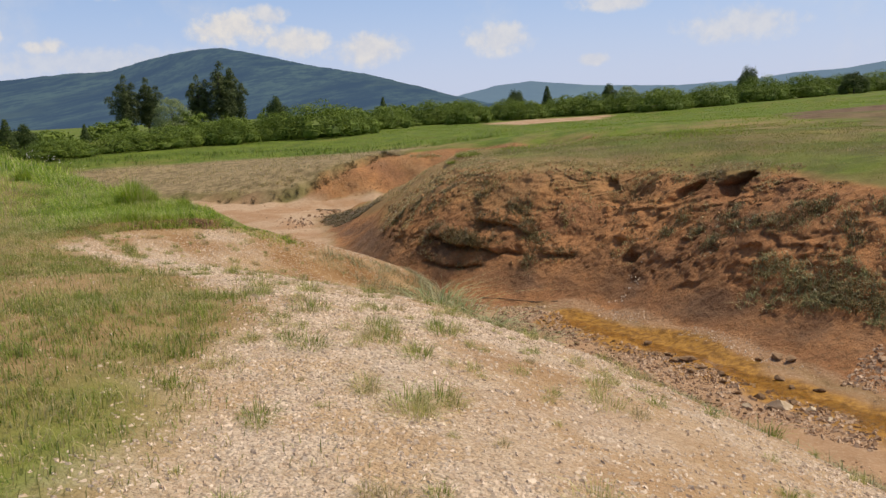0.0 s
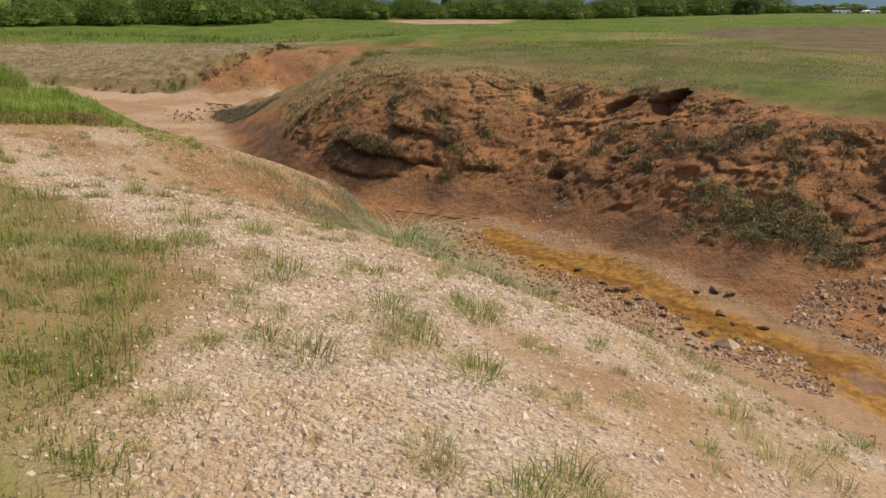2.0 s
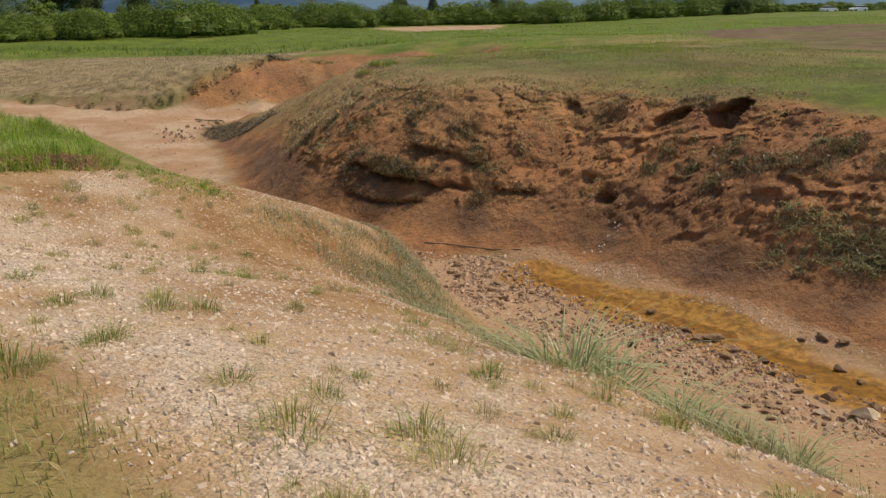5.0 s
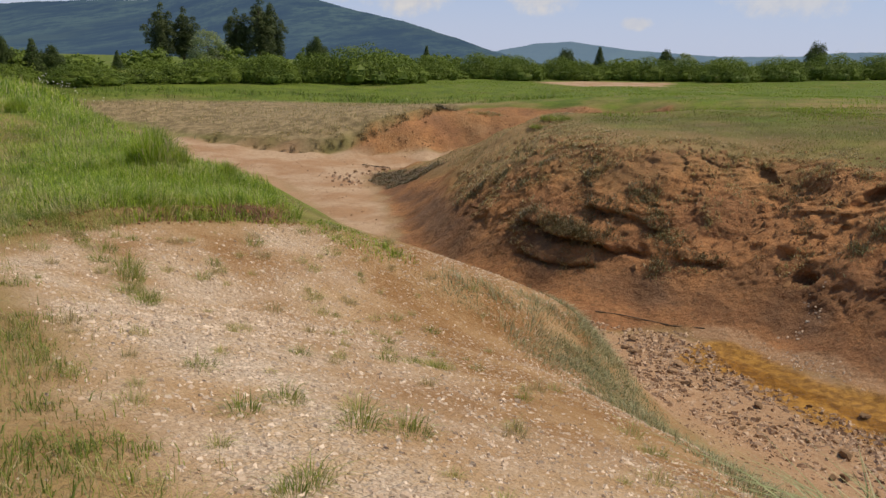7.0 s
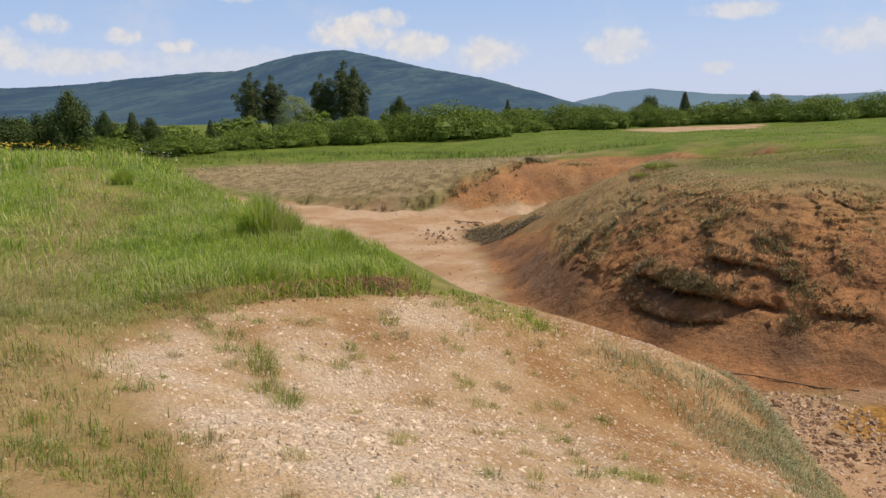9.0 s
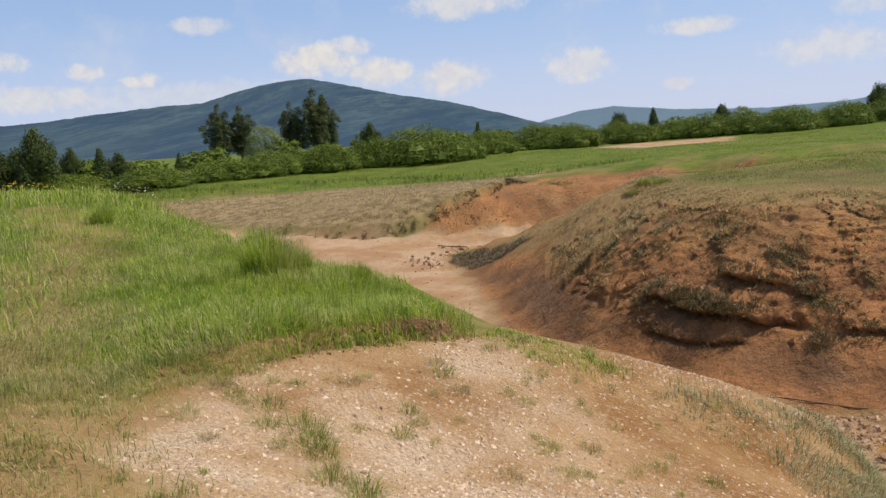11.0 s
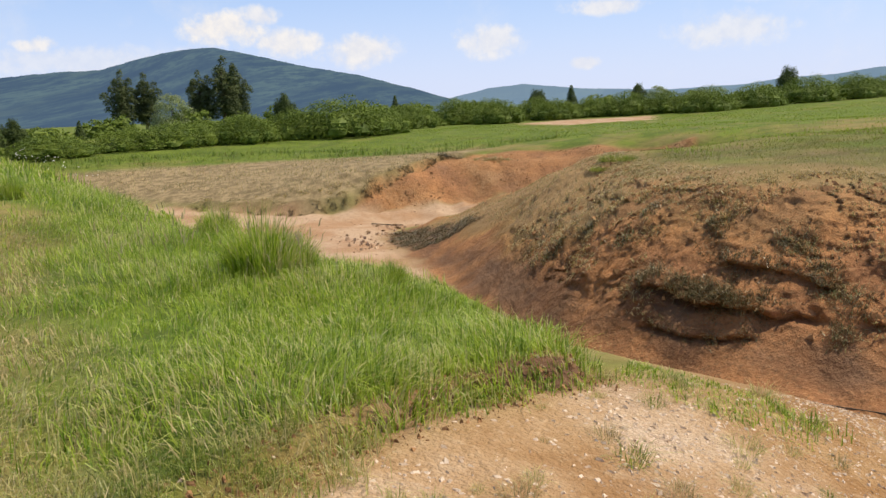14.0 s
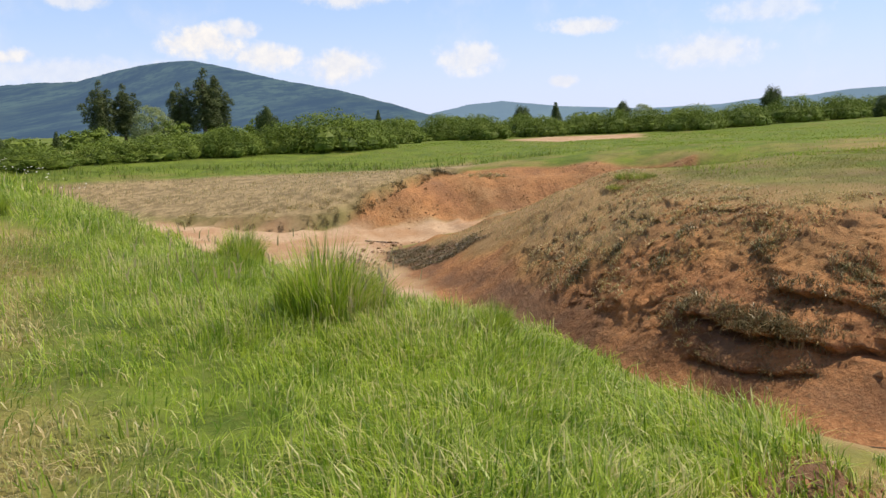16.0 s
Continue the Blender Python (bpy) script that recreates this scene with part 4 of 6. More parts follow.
def bush_lobes(seed, wide, tall, n):
    rng = np.random.default_rng(seed)
    out = []
    for k in range(n):
        turn, r = 2 * math.pi * k / n + 0.5 * rng.random(), wide * (0.25 + 0.5 * rng.random())
        h = tall * (0.35 + 0.3 * rng.random())
        top = tall * (1.02 - 0.5 * (r / wide) ** 2) * (0.75 + 0.3 * rng.random())
        out.append(((math.cos(turn) * r, math.sin(turn) * r, h * 0.9), (wide * 0.42, wide * 0.42, max(top - h * 0.9, tall * 0.2))))
    for k in range(n // 2):
        turn, r = 2 * math.pi * rng.random(), wide * 0.75
        out.append(((math.cos(turn) * r, math.sin(turn) * r, tall * 0.16), (wide * 0.36, wide * 0.36, tall * 0.3)))
    out.append(((0, 0, tall * 0.55), (wide * 0.5, wide * 0.5, tall * 0.45)))
    return out


def column_lobes(seed, wide, tall, n):
    """Several upright plumes of unequal height."""
    rng = np.random.default_rng(seed)
    out = []
    for k in range(n):
        turn, off = 2.4 * k, wide * (0.0 if k == 0 else 0.35 + 0.35 * rng.random())
        top = tall * (1.0 if k == 0 else 0.62 + 0.33 * rng.random())
        foot = tall * (0.12 + 0.12 * rng.random())
        steps = 6
        for q in range(steps):
            f = (q + 0.5) / steps
            r = wide * 0.34 * (0.35 + 0.75 * math.sin(math.pi * min(0.97, 0.2 + 0.78 * f))) * (0.8 + 0.4 * rng.random())
            out.append(((math.cos(turn) * off * (0.7 + 0.4 * f) + 0.3 * rng.normal(), math.sin(turn) * off * (0.7 + 0.4 * f) + 0.3 * rng.normal(), foot + (top - foot) * f), (r, r, (top - foot) / steps * 0.72)))
    return out


def cone_lobes(wide, tall, n):
    return [((0, 0, tall * (0.1 + 0.85 * k / n)), (wide * (1 - 0.88 * k / n), wide * (1 - 0.88 * k / n), tall * 0.10)) for k in range(n)]


def ground_z(x, y):
    return float(surface([x], [y])[0])


def dome_lobes(seed, wide, tall, n):
    """A broad round willow: many billows over one low dome."""
    r = np.random.default_rng(seed)
    out = [((0, 0, tall * 0.28), (wide * 0.8, wide * 0.8, tall * 0.6))]
    for k in range(n):
        turn, up = 2.4 * k + 0.4 * r.random(), ((k + 0.5) / n) ** 0.8
        flat = math.sqrt(max(1 - up * up, 0.02))
        size = wide * r.uniform(0.16, 0.36)
        reach = (wide - size * 0.8) * flat * r.uniform(0.85, 1.08)
        if k % 2 == 0:
            out.append(((math.cos(turn + 1) * wide * 0.72, math.sin(turn + 1) * wide * 0.72, tall * 0.16), (wide * 0.3, wide * 0.3, tall * 0.24)))
        out.append(((math.cos(turn) * reach, math.sin(turn) * reach, tall * 0.12 + (tall * 0.88 - size * 0.5) * up * r.uniform(0.86, 1.05)), (size, size, size * 0.72)))
    return out


BUSHES = [make_tree("bush", 500 + k, dome_lobes(510 + k, 5.0, 4.0, 26 + 3 * k), 6400, 0.13, (1.6, 0.12, 5), WILLOW, "broad round green willow bush at the meadow's edge", "bush") for k in range(4)]
BUSHES += [make_tree("bush", 540 + k, dome_lobes(550 + k, 3.2, 3.2, 8 + k), 720, 0.25, (1.0, 0.06, 4), WILLOW, "dense green willow bush in the belt behind the meadow", "bush") for k in range(3)]
for b in BUSHES:
    tagged(b, group="willow bushes")
BUSH_LINE = [(-84, 72), (-70, 80), (-64, 86), (-58, 92), (-52, 101), (-43, 110), (-41, 135), (-30, 158), (-12, 166), (6, 168), (28, 190), (60, 232), (110, 262), (160, 268)]
rng = np.random.default_rng(77)
used = set()


def set_bush(k, x, y, s, tall):
    m = pose(x, y, ground_z(x, y) - 0.1, 0, 0, float(rng.uniform(0, 360)))
    ob = BUSHES[k] if k not in used else copy_thing(BUSHES[k], m)
    used.add(k)
    ob.matrix_world = m
    ob.scale = (s, s, tall)


# the front of the belt: place, breadth and height of each bush
FRONT = [(-68, 76, 9, 2.6), (-59.8, 80, 8.7, 2.5), (-57.0, 87, 8.4, 2.7), (-53.4, 91, 9.0, 3.2), (-50, 97, 8, 3.4), (-47.8, 95.2, 8.0, 3.8), (-44.4, 101, 8, 4.0), (-40.0, 103, 12.8, 5.2), (-36.8, 107, 8, 3.8), (-39.6, 130, 9.5, 4.4), (-36, 147, 9, 5.0), (-28.4, 142, 9, 4.4), (-31.5, 150, 9, 4.6), (-20.4, 153, 10, 4.0), (-24.5, 158, 8, 4.6), (-14.5, 158, 9, 4.2), (-8.8, 156, 10, 4.6), (-2.6, 156, 9, 4.4), (3.0, 150, 10.5, 4.6), (11.0, 156, 10, 4.6), (20.5, 165, 11.5, 5.2), (28.6, 170, 11, 5.0), (38, 184, 11, 4.6), (48, 200, 12, 5.0)]
for k, (x, y, wide, tall) in enumerate(FRONT):
    set_bush(k % 4, x, y, wide / 10, tall / 4.6)
for x, y, *_ in dense(BUSH_LINE, 4.6):
    for back in ((2.0, 7.0, 13.0) if x < -45 else (3.0, 10.0)):
        px, py = x + rng.normal() * 1.4 - 0.25 * back, y + back + rng.normal() * 1.4
        size = float(rng.uniform(0.6, 1.15)) * (0.75 if x < -45 else 1.15)
        set_bush(int(rng.integers(4, 7)), px, py, size * 1.15 * (1 + 0.012 * back), size * float(rng.uniform(0.55, 0.85)) * (1 + 0.02 * back))
# woods farther back, on both sides of the poplars
for x, y, *_ in dense([(-150, 95), (-120, 125), (-105, 150), (-88, 172), (-60, 186), (-45, 188)], 7.5):
    size = float(rng.uniform(1.0, 1.7))
    set_bush(int(rng.integers(4, 7)), x + rng.normal() * 2.5, y + rng.normal() * 2.5, size, size * float(rng.uniform(0.7, 1.1)))

KINDS = {
    "poplar": make_tree("poplar_tree", 600, column_lobes(601, 3.0, 16, 7), 9500, 0.18, (13, 0.3, 1), POPLAR, "tall dark poplar behind the willow bushes", "tree"),
    "round": make_tree("tree", 610, dome_lobes(611, 4.4, 8.6, 30), 8000, 0.16, (5, 0.22, 1), PALE, "round pale grey-green willow tree", "tree"),
    "dark": make_tree("tree", 620, bush_lobes(621, 3.0, 7.5, 8), 6500, 0.17, (4.5, 0.2, 1), DARK_LEAF, "dark broadleaved tree in the bush belt", "tree"),
    "spruce": make_tree("spruce_tree", 630, cone_lobes(2.2, 9, 9), 4500, 0.18, (8, 0.18, 1), DARK_LEAF, "small dark conical spruce", "tree"),
}
# kind, turn and distance from the walk's middle, width and height factors
TREES = [
    ("poplar", -33.9, 200, 1.25, 0.86), ("poplar", -32.5, 203, 1.35, 0.82), ("round", -31.0, 180, 1.05, 0.98), ("poplar", -29.2, 200, 1.15, 0.82), ("poplar", -27.8, 198, 1.6, 0.99), ("poplar", -27.0, 205, 1.35, 0.92),
    ("dark", -24.1, 175, 0.8, 0.95), ("spruce", -16.8, 200, 0.75, 0.72), ("dark", -7.5, 185, 0.75, 0.75), ("spruce", -5.3, 185, 0.9, 0.72), ("dark", -1.1, 180, 0.65, 0.75), ("round", 0.2, 178, 0.7, 0.6),
    ("dark", 7.9, 180, 0.75, 0.92), ("dark", 12.2, 175, 0.8, 0.5), ("dark", 14.2, 170, 0.9, 0.55),
    ("dark", -44.7, 92, 0.75, 0.92), ("dark", -46.5, 95, 0.7, 0.62), ("dark", -48.2, 92, 0.8, 0.6), ("dark", -42.9, 100, 0.45, 0.62), ("spruce", -41.2, 100, 0.7, 0.52), ("dark", -40.2, 102, 0.5, 0.5), ("spruce", -36.5, 150, 0.5, 0.4),
]
first = set()
for kind, az, far, wide, tall in TREES:
    x, y = -4 + math.sin(radians(az)) * far, 9 + math.cos(radians(az)) * far
    m = pose(x, y, ground_z(x, y) - 0.2, 0, 0, float(rng.uniform(0, 360)))
    ob = KINDS[kind] if kind not in first else copy_thing(KINDS[kind], m)
    first.add(kind)
    ob.matrix_world = m
    ob.scale = (wide, wide, tall)


# ---------------------------------------------------------------- grass and low plants


def blades(at, tall, wide, turn, bend, rng, twist=1.0):
    """Curved, tapering blades of grass: places, heights, widths, the way each leans and how much it bends."""
    n = len(at)
    lean = np.c_[np.cos(turn), np.sin(turn), np.zeros(n)]
    face = turn + math.pi / 2 + twist * rng.normal(size=n) * 0.6
    side = np.c_[np.cos(face), np.sin(face), np.zeros(n)] * (wide / 2)[:, None]
    up = np.array([0, 0, 1.0])

    def on(t):
        return at + (tall * (t - 0.45 * np.minimum(bend, 1.6) * t * t))[:, None] * up + (tall * bend * t * t)[:, None] * lean

    mid, tip = on(0.55), on(1.0)
    foot = at - 0.02 * up
    verts = np.stack([foot - side, foot + side, mid - side * 0.75, mid + side * 0.75, tip], 1).reshape(-1, 3)
    base = np.arange(n)[:, None] * 5
    return verts, np.concatenate([base + (0, 1, 3), base + (0, 3, 2), base + (2, 3, 4)])


def sow(rng, ring, per_metre, keep=None, soft=0.08, wobble=0.0):
    """Places within a ring, so many to the square metre."""
    xs, ys = [p[0] for p in ring], [p[1] for p in ring]
    n = int((max(xs) - min(xs) + 2 * soft) * (max(ys) - min(ys) + 2 * soft) * per_metre)
    x, y = rng.uniform(min(xs) - soft, max(xs) + soft, n), rng.uniform(min(ys) - soft, max(ys) + soft, n)
    good = inside(x, y, ring, soft, wobble, 0.9, 407) > rng.random(n)
    x, y = x[good], y[good]
    if keep is not None:
        good = keep(x, y) > rng.random(len(x))
        x, y = x[good], y[good]
    return x, y


def grow(name, rng, spots, tall, wide, bend, mat, label, category, spread=0.45, clump=0.0):
    """One stand of grass. tall and wide are arrays of the same length as the places."""
    x, y = spots
    at = np.c_[x, y, surface(x, y)]
    at = at + crumble(*at.T)
    n = len(x)
    turn = 2.2 + 4.5 * layered(x, y, 0.7, 3, 401) + rng.normal(size=n) * (spread * 2)
    verts, faces = blades(at, tall, wide, turn, np.minimum(np.abs(bend * (1 + 0.6 * rng.normal(size=n))), 2.2), rng)
    return tagged(new(name, mesh_of(name, verts, faces, mat)), label, category, kind="stuff")


rng = np.random.default_rng(4001)
LUSH = [(-9.9, 15.0), (-9.1, 15.6), (-8.55, 15.95), (-8.2, 16.55), (-7.86, 17.12), (-7.42, 17.7), (-7.75, 18.6), (-8.4, 19.6), (-9.2, 20.5), (-11.2, 21.7), (-12.9, 23.3), (-14.6, 25.0), (-16.5, 23.0), (-14.2, 20.0), (-12.4, 18.0), (-11.0, 16.4), (-10.6, 15.4)]


def thick(x, y):
    """Grass stands thick in tussocks and thin between them and on the beaten path."""
    d, _, _ = from_line(x, y, TRAMPLED)
    return np.clip(0.62 + 0.5 * layered(x, y, 0.8, 3, 411) + 0.5 * layered(x, y, 0.3, 2, 413), 0.08, 1) * (0.2 + 0.8 * step01(0.7, 2.2, d))


def stand(ring, per_metre, low, high, width, bend, mat, name, label, keep=thick, taller=0.5, soft=0.08, wobble=0.0):
    x, y = sow(rng, ring, per_metre, keep, soft, wobble)
    n = len(x)
    tall = rng.uniform(low, high, n) * np.clip(1 + taller * 1.6 * layered(x, y, 0.75, 3, 421), 0.3, 2)
    return grow(name, rng, (x, y), tall, rng.uniform(0.7, 1.3, n) * width, bend, mat, label, "grass")


stand(LUSH, 2000, 0.06, 0.24, 0.008, 0.85, GRASS, "grass", "lush green meadow grass on the creek bank")
OVERHANG = SCARP[2:6]
stand([(x + 0.05, y - 0.03) for x, y in OVERHANG] + [(x - 0.32, y + 0.2) for x, y in OVERHANG[::-1]], 2600, 0.06, 0.22, 0.008, 1.1, GRASS, "grass", "green grass hanging over the turf edge", lambda x, y: np.clip(0.6 + 0.8 * layered(x, y, 0.4, 2, 415), 0.1, 1))
stand([(-16.5, 23.0), (-14.2, 20.0), (-12.4, 18.0), (-11.0, 16.2), (-10.2, 14.8), (-11.6, 13.6), (-15, 15.5), (-21, 20), (-26, 28), (-20.5, 30.8), (-15.5, 25.9), (-14.6, 25.0)], 480, 0.14, 0.36, 0.013, 0.9, GRASS, "grass", "tall green meadow grass beside a beaten path")
stand([(-26, 28), (-21, 20), (-34, 18), (-60, 34), (-62, 58), (-31, 41.6), (-20.5, 30.8)], 40, 0.25, 0.55, 0.04, 0.5, GRASS, "grass", "tall unmown grass along the bank")
stand([(-9.2, 14.3), (-8.3, 13.6), (-6.9, 12.6), (-5.6, 11.3), (-3.5, 9.8), (-2.0, 8.4), (-1.4, 6.6), (-0.3, 4.6), (0.1, 3.6), (-3.2, 3.6), (-6.2, 7.5), (-9.6, 11.0), (-12, 13.6), (-11, 15)], 900, 0.03, 0.09, 0.0055, 0.9, DRY_GRASS, "grass", "thin dry grass on beaten earth", lambda x, y: np.clip(0.5 + 0.9 * layered(x, y, 0.9, 3, 431), 0.06, 1), 0.5, 0.8, 0.5)
stand([(-9.2, 14.3), (-8.3, 13.6), (-6.9, 12.6), (-5.6, 11.3), (-3.6, 9.9), (-2.2, 8.4), (-1.6, 6.8), (-0.6, 4.6), (-3.2, 4.0), (-6.2, 7.5), (-9.6, 11.0), (-12, 13.6), (-11, 15)], 900, 0.03, 0.1, 0.006, 0.9, WORN_GRASS, "grass", "patches of short worn green grass", lambda x, y: step01(-0.35, 0.45, layered(x, y, 1.1, 4, 441)) * np.clip(0.5 + 1.3 * layered(x, y, 0.28, 2, 443), 0.05, 1), 0.5, 0.7, 0.6)
stand([(-7.45, 17.9), (-7.25, 18.5), (-6.6, 18.25), (-5.9, 17.95), (-6.2, 17.6), (-6.7, 17.5), (-7.2, 17.65)], 2200, 0.03, 0.1, 0.008, 1.1, GRASS, "grass", "small tongue of green grass at the brink")
stand([(-10, 14), (-9.1, 15.1), (-8.6, 16.3), (-9.4, 16.5), (-10.6, 15.0)], 420, 0.08, 0.2, 0.008, 0.9, DRY_GRASS, "grass", "bleached grass at the edge of the turf")

stand([(-7.5, 9.0), (-10, 12.2), (-12.2, 15.2), (-14.4, 18.0), (-18.2, 22.6), (-16.2, 23.6), (-12.4, 18.9), (-10.3, 16.0), (-8.4, 13.0), (-5.8, 10.2)], 650, 0.03, 0.13, 0.009, 2.0, DRY_GRASS, "grass", "short trodden grass on the beaten path", lambda x, y: np.clip(0.6 + 0.7 * layered(x, y, 0.7, 3, 445), 0.1, 1), 0.4, 0.4, 0.4)
stand([(-11.8, 11.4), (-8.8, 13.3), (-8.9, 14.9), (-9.2, 16.2), (-11, 17.2), (-13.2, 15.6)], 1300, 0.04, 0.14, 0.007, 1.0, TUFT_GRASS, "grass", "short yellow-green grass beside the turf edge", lambda x, y: np.clip(0.55 + 0.8 * layered(x, y, 0.6, 3, 447), 0.08, 1), 0.5, 0.4, 0.4)
OLIVE_RING = [(-5.1, 18.3), (-4.5, 17.4), (-4.0, 16.6), (-3.2, 15.7), (-2.4, 14.6), (-1.8, 13.6), (-1.3, 12.7), (-0.5, 11.9), (0.4, 11.0), (1.4, 9.8), (2.2, 8.8), (3.0, 8.6), (2.0, 11.0), (0.6, 13.0), (-0.6, 14.8), (-1.8, 16.6), (-2.8, 18.6), (-3.4, 20.6), (-4.3, 21.4), (-4.6, 19.4)]
stand(OLIVE_RING, 3400, 0.04, 0.15, 0.008, 1.2, SLOPE_GRASS, "grass", "withered grey-olive grass matted on the slope", lambda x, y: np.clip(0.42 + 1.7 * layered(x, y, 0.9, 4, 451), 0, 1), 0.6, 0.5, 0.6)
stand([(-0.5, 18.6), (2.4, 15.6), (5.0, 12.6), (5.8, 13.4), (3.6, 16.8), (2.2, 18.3), (0.3, 19.3)], 120, 0.08, 0.3, 0.010, 0.5, DRY_GRASS, "grass", "reddish dry grass along the creek margin", lambda x, y: step01(-0.1, 0.4, layered(x, y, 0.8, 3, 461)))


def meadow(ring, per_metre, low, high, width, mat, label, keep):
    stand(ring, per_metre, low, high, width, 0.35, mat, "grass", label, keep, 0.5)


meadow([(14, 22), (7, 26.6), (5.2, 29.6), (3.8, 31.4), (1.4, 33.7), (-2.8, 35.0), (-4.8, 34.8), (-6.6, 36.8), (-7.6, 40.5), (-8.6, 47.4), (2, 47), (16, 42), (26, 34), (26, 20)], 110, 0.02, 0.07, 0.014, PLATEAU_GRASS, "short sunburnt grass on the far bank", lambda x, y: np.clip(0.5 + 0.6 * layered(x, y, 2.2, 3, 471), 0.1, 1))
meadow([(14, 24), (5.6, 31.4), (-3, 36.6), (-5.8, 39.5), (-7.4, 47.0), (-3, 66), (16, 62), (30, 44), (30, 24)], 100, 0.02, 0.07, 0.014, PLATEAU_GRASS, "olive-green meadow on the far bank", lambda x, y: (step01(-0.15, 0.3, layered(x, y, 3.5, 4, 481)) * 0.9 + 0.1) * (1 - inside(x, y, MUD_RIGHT, 1.2, 3.0, 7, 243)))
meadow([(-9, 50), (-3, 58), (-2, 64), (-3, 70), (-9, 75), (-20, 82), (-46, 78), (-62, 74), (-66, 79), (-56, 84), (-50, 98), (-38, 106), (-33, 128), (-10, 150), (30, 140), (60, 130), (60, 96), (34, 94), (18, 80), (10, 60), (0, 52)], 13, 0.04, 0.16, 0.045, FAR_GRASS, "bright green meadow before the bushes", lambda x, y: np.clip(0.45 + 1.0 * layered(x, y, 3, 4, 491), 0.03, 1) * (1 - inside(x, y, MUD_RIGHT, 1.2, 3.0, 7, 243)) * (1 - inside(x, y, ROAD_RING, 1.0)))
meadow([(-27.0, 62.6), (-24.2, 63.8), (-22.8, 66.6), (-20.6, 71.4), (-18, 78), (-26, 79), (-36, 78), (-46, 75.5), (-58, 70), (-47, 67), (-39, 65.4), (-32, 62.8)], 30, 0.08, 0.24, 0.035, OLIVE_GRASS, "stubble of a withered field", lambda x, y: np.clip(0.45 + 0.9 * layered(x, y, 2.5, 3, 495), 0.05, 1))
meadow([(-7.6, 41), (-9.4, 48), (-14.5, 52), (-17.2, 53.6), (-17.6, 52.4), (-14.6, 48.5), (-11.8, 43.5), (-9.8, 38.4), (-8.2, 36.8), (-7.2, 38)], 150, 0.04, 0.13, 0.016, OLIVE_GRASS, "pale withered grass on the nose of the bank", lambda x, y: np.clip(0.55 + 0.6 * layered(x, y, 1.4, 3, 497), 0.1, 1))


RAGGED = [(-58, 71.5), (-46, 76.4), (-36, 79), (-26, 79.6), (-19, 79), (-14, 80), (-13, 84), (-24, 86), (-40, 85), (-54, 80), (-62, 74)]
stand(RAGGED, 18, 0.25, 0.6, 0.045, 0.5, TALL_FAR, "grass", "ragged taller grass at the meadow's front", lambda x, y: np.clip(0.4 + 1.0 * layered(x, y, 2.0, 3, 499), 0.05, 1))
stand([(-6.6, 47), (-5.4, 42), (-1, 41), (4, 42), (11, 44), (12, 58), (2, 66), (-2, 70), (-3, 60)], 22, 0.1, 0.32, 0.02, 0.7, FAR_GRASS, "grass", "tufts of taller green grass on the plateau", lambda x, y: step01(0.0, 0.4, layered(x, y, 3.0, 4, 500)))
stand([(14, 23), (5.6, 29.8), (3.4, 32.6), (-2, 35.6), (-6.2, 38), (-6.6, 44), (4, 44), (12, 36), (22, 24)], 22, 0.06, 0.2, 0.014, 0.9, OLIVE_GRASS, "grass", "dry stalks scattered through the far turf", lambda x, y: step01(0.0, 0.45, layered(x, y, 1.8, 4, 502)))


def clump_mesh(name, seed, n, radius, low, high, width, bend, mat):
    r = np.random.default_rng(seed)
    turn = r.uniform(0, 2 * math.pi, n)
    off = radius * np.sqrt(r.random(n))
    at = np.c_[np.cos(turn) * off, np.sin(turn) * off, np.zeros(n)]
    tall = r.uniform(low, high, n) * (1 - 0.35 * (off / radius) ** 2)
    verts, faces = blades(at, tall, r.uniform(0.7, 1.3, n) * width, turn + r.normal(size=n) * 0.5, np.abs(bend * (0.4 + off / radius) * (1 + 0.5 * r.normal(size=n))), r)
    return mesh_of(name, verts, faces, mat)


def tussock(name, mesh, x, y, size, label, category, group="", turn=0.0, z=None):
    ob = tagged(new(name, mesh), label, category, group)
    ob.matrix_world = pose(x, y, ground_z(x, y) if z is None else z, 0, 0, turn) @ Matrix.Diagonal((size, size, size, 1))
    return ob


tall_mesh = clump_mesh("tall_grass_clump", 4100, 2000, 0.34, 0.12, 0.85, 0.009, 0.3, GRASS)
tussock("grass_clump", tall_mesh, -10.95, 19.95, 1.0, "tall dense clump of dark green grass on the bank", "grass", "", 20)
tussock("grass_clump", tall_mesh, -11.15, 20.15, 0.6, "tall dense clump of dark green grass on the bank", "grass", "", 200)
tussock("grass_clump", tall_mesh, -10.75, 20.2, 0.7, "tall dense clump of dark green grass on the bank", "grass", "", 100)
tussock("grass_clump", tall_mesh, -13.3, 23.4, 0.8, "tall dense clump of dark green grass on the bank", "grass", "", 140)
tussock("grass_clump", tall_mesh, -18.4, 25.3, 0.7, "broad dark clump of grass in the meadow", "grass", "", 250)
tussock("grass_clump", tall_mesh, -9.6, 19.9, 0.42, "tall dense clump of dark green grass on the bank", "grass", "", 60)
brink_mesh = clump_mesh("brink_clump", 4110, 700, 0.55, 0.1, 0.42, 0.016, 0.5, WORN_GRASS)
for x, y, size, turn in ((-8.2, 44.4, 1.0, 60), (-7.7, 43.6, 0.8, 160), (-8.7, 43.4, 0.6, 220)):
    tussock("grass_clump", brink_mesh, x, y, size, "dark ragged clump of grass on the bank's brink", "grass", "", turn)

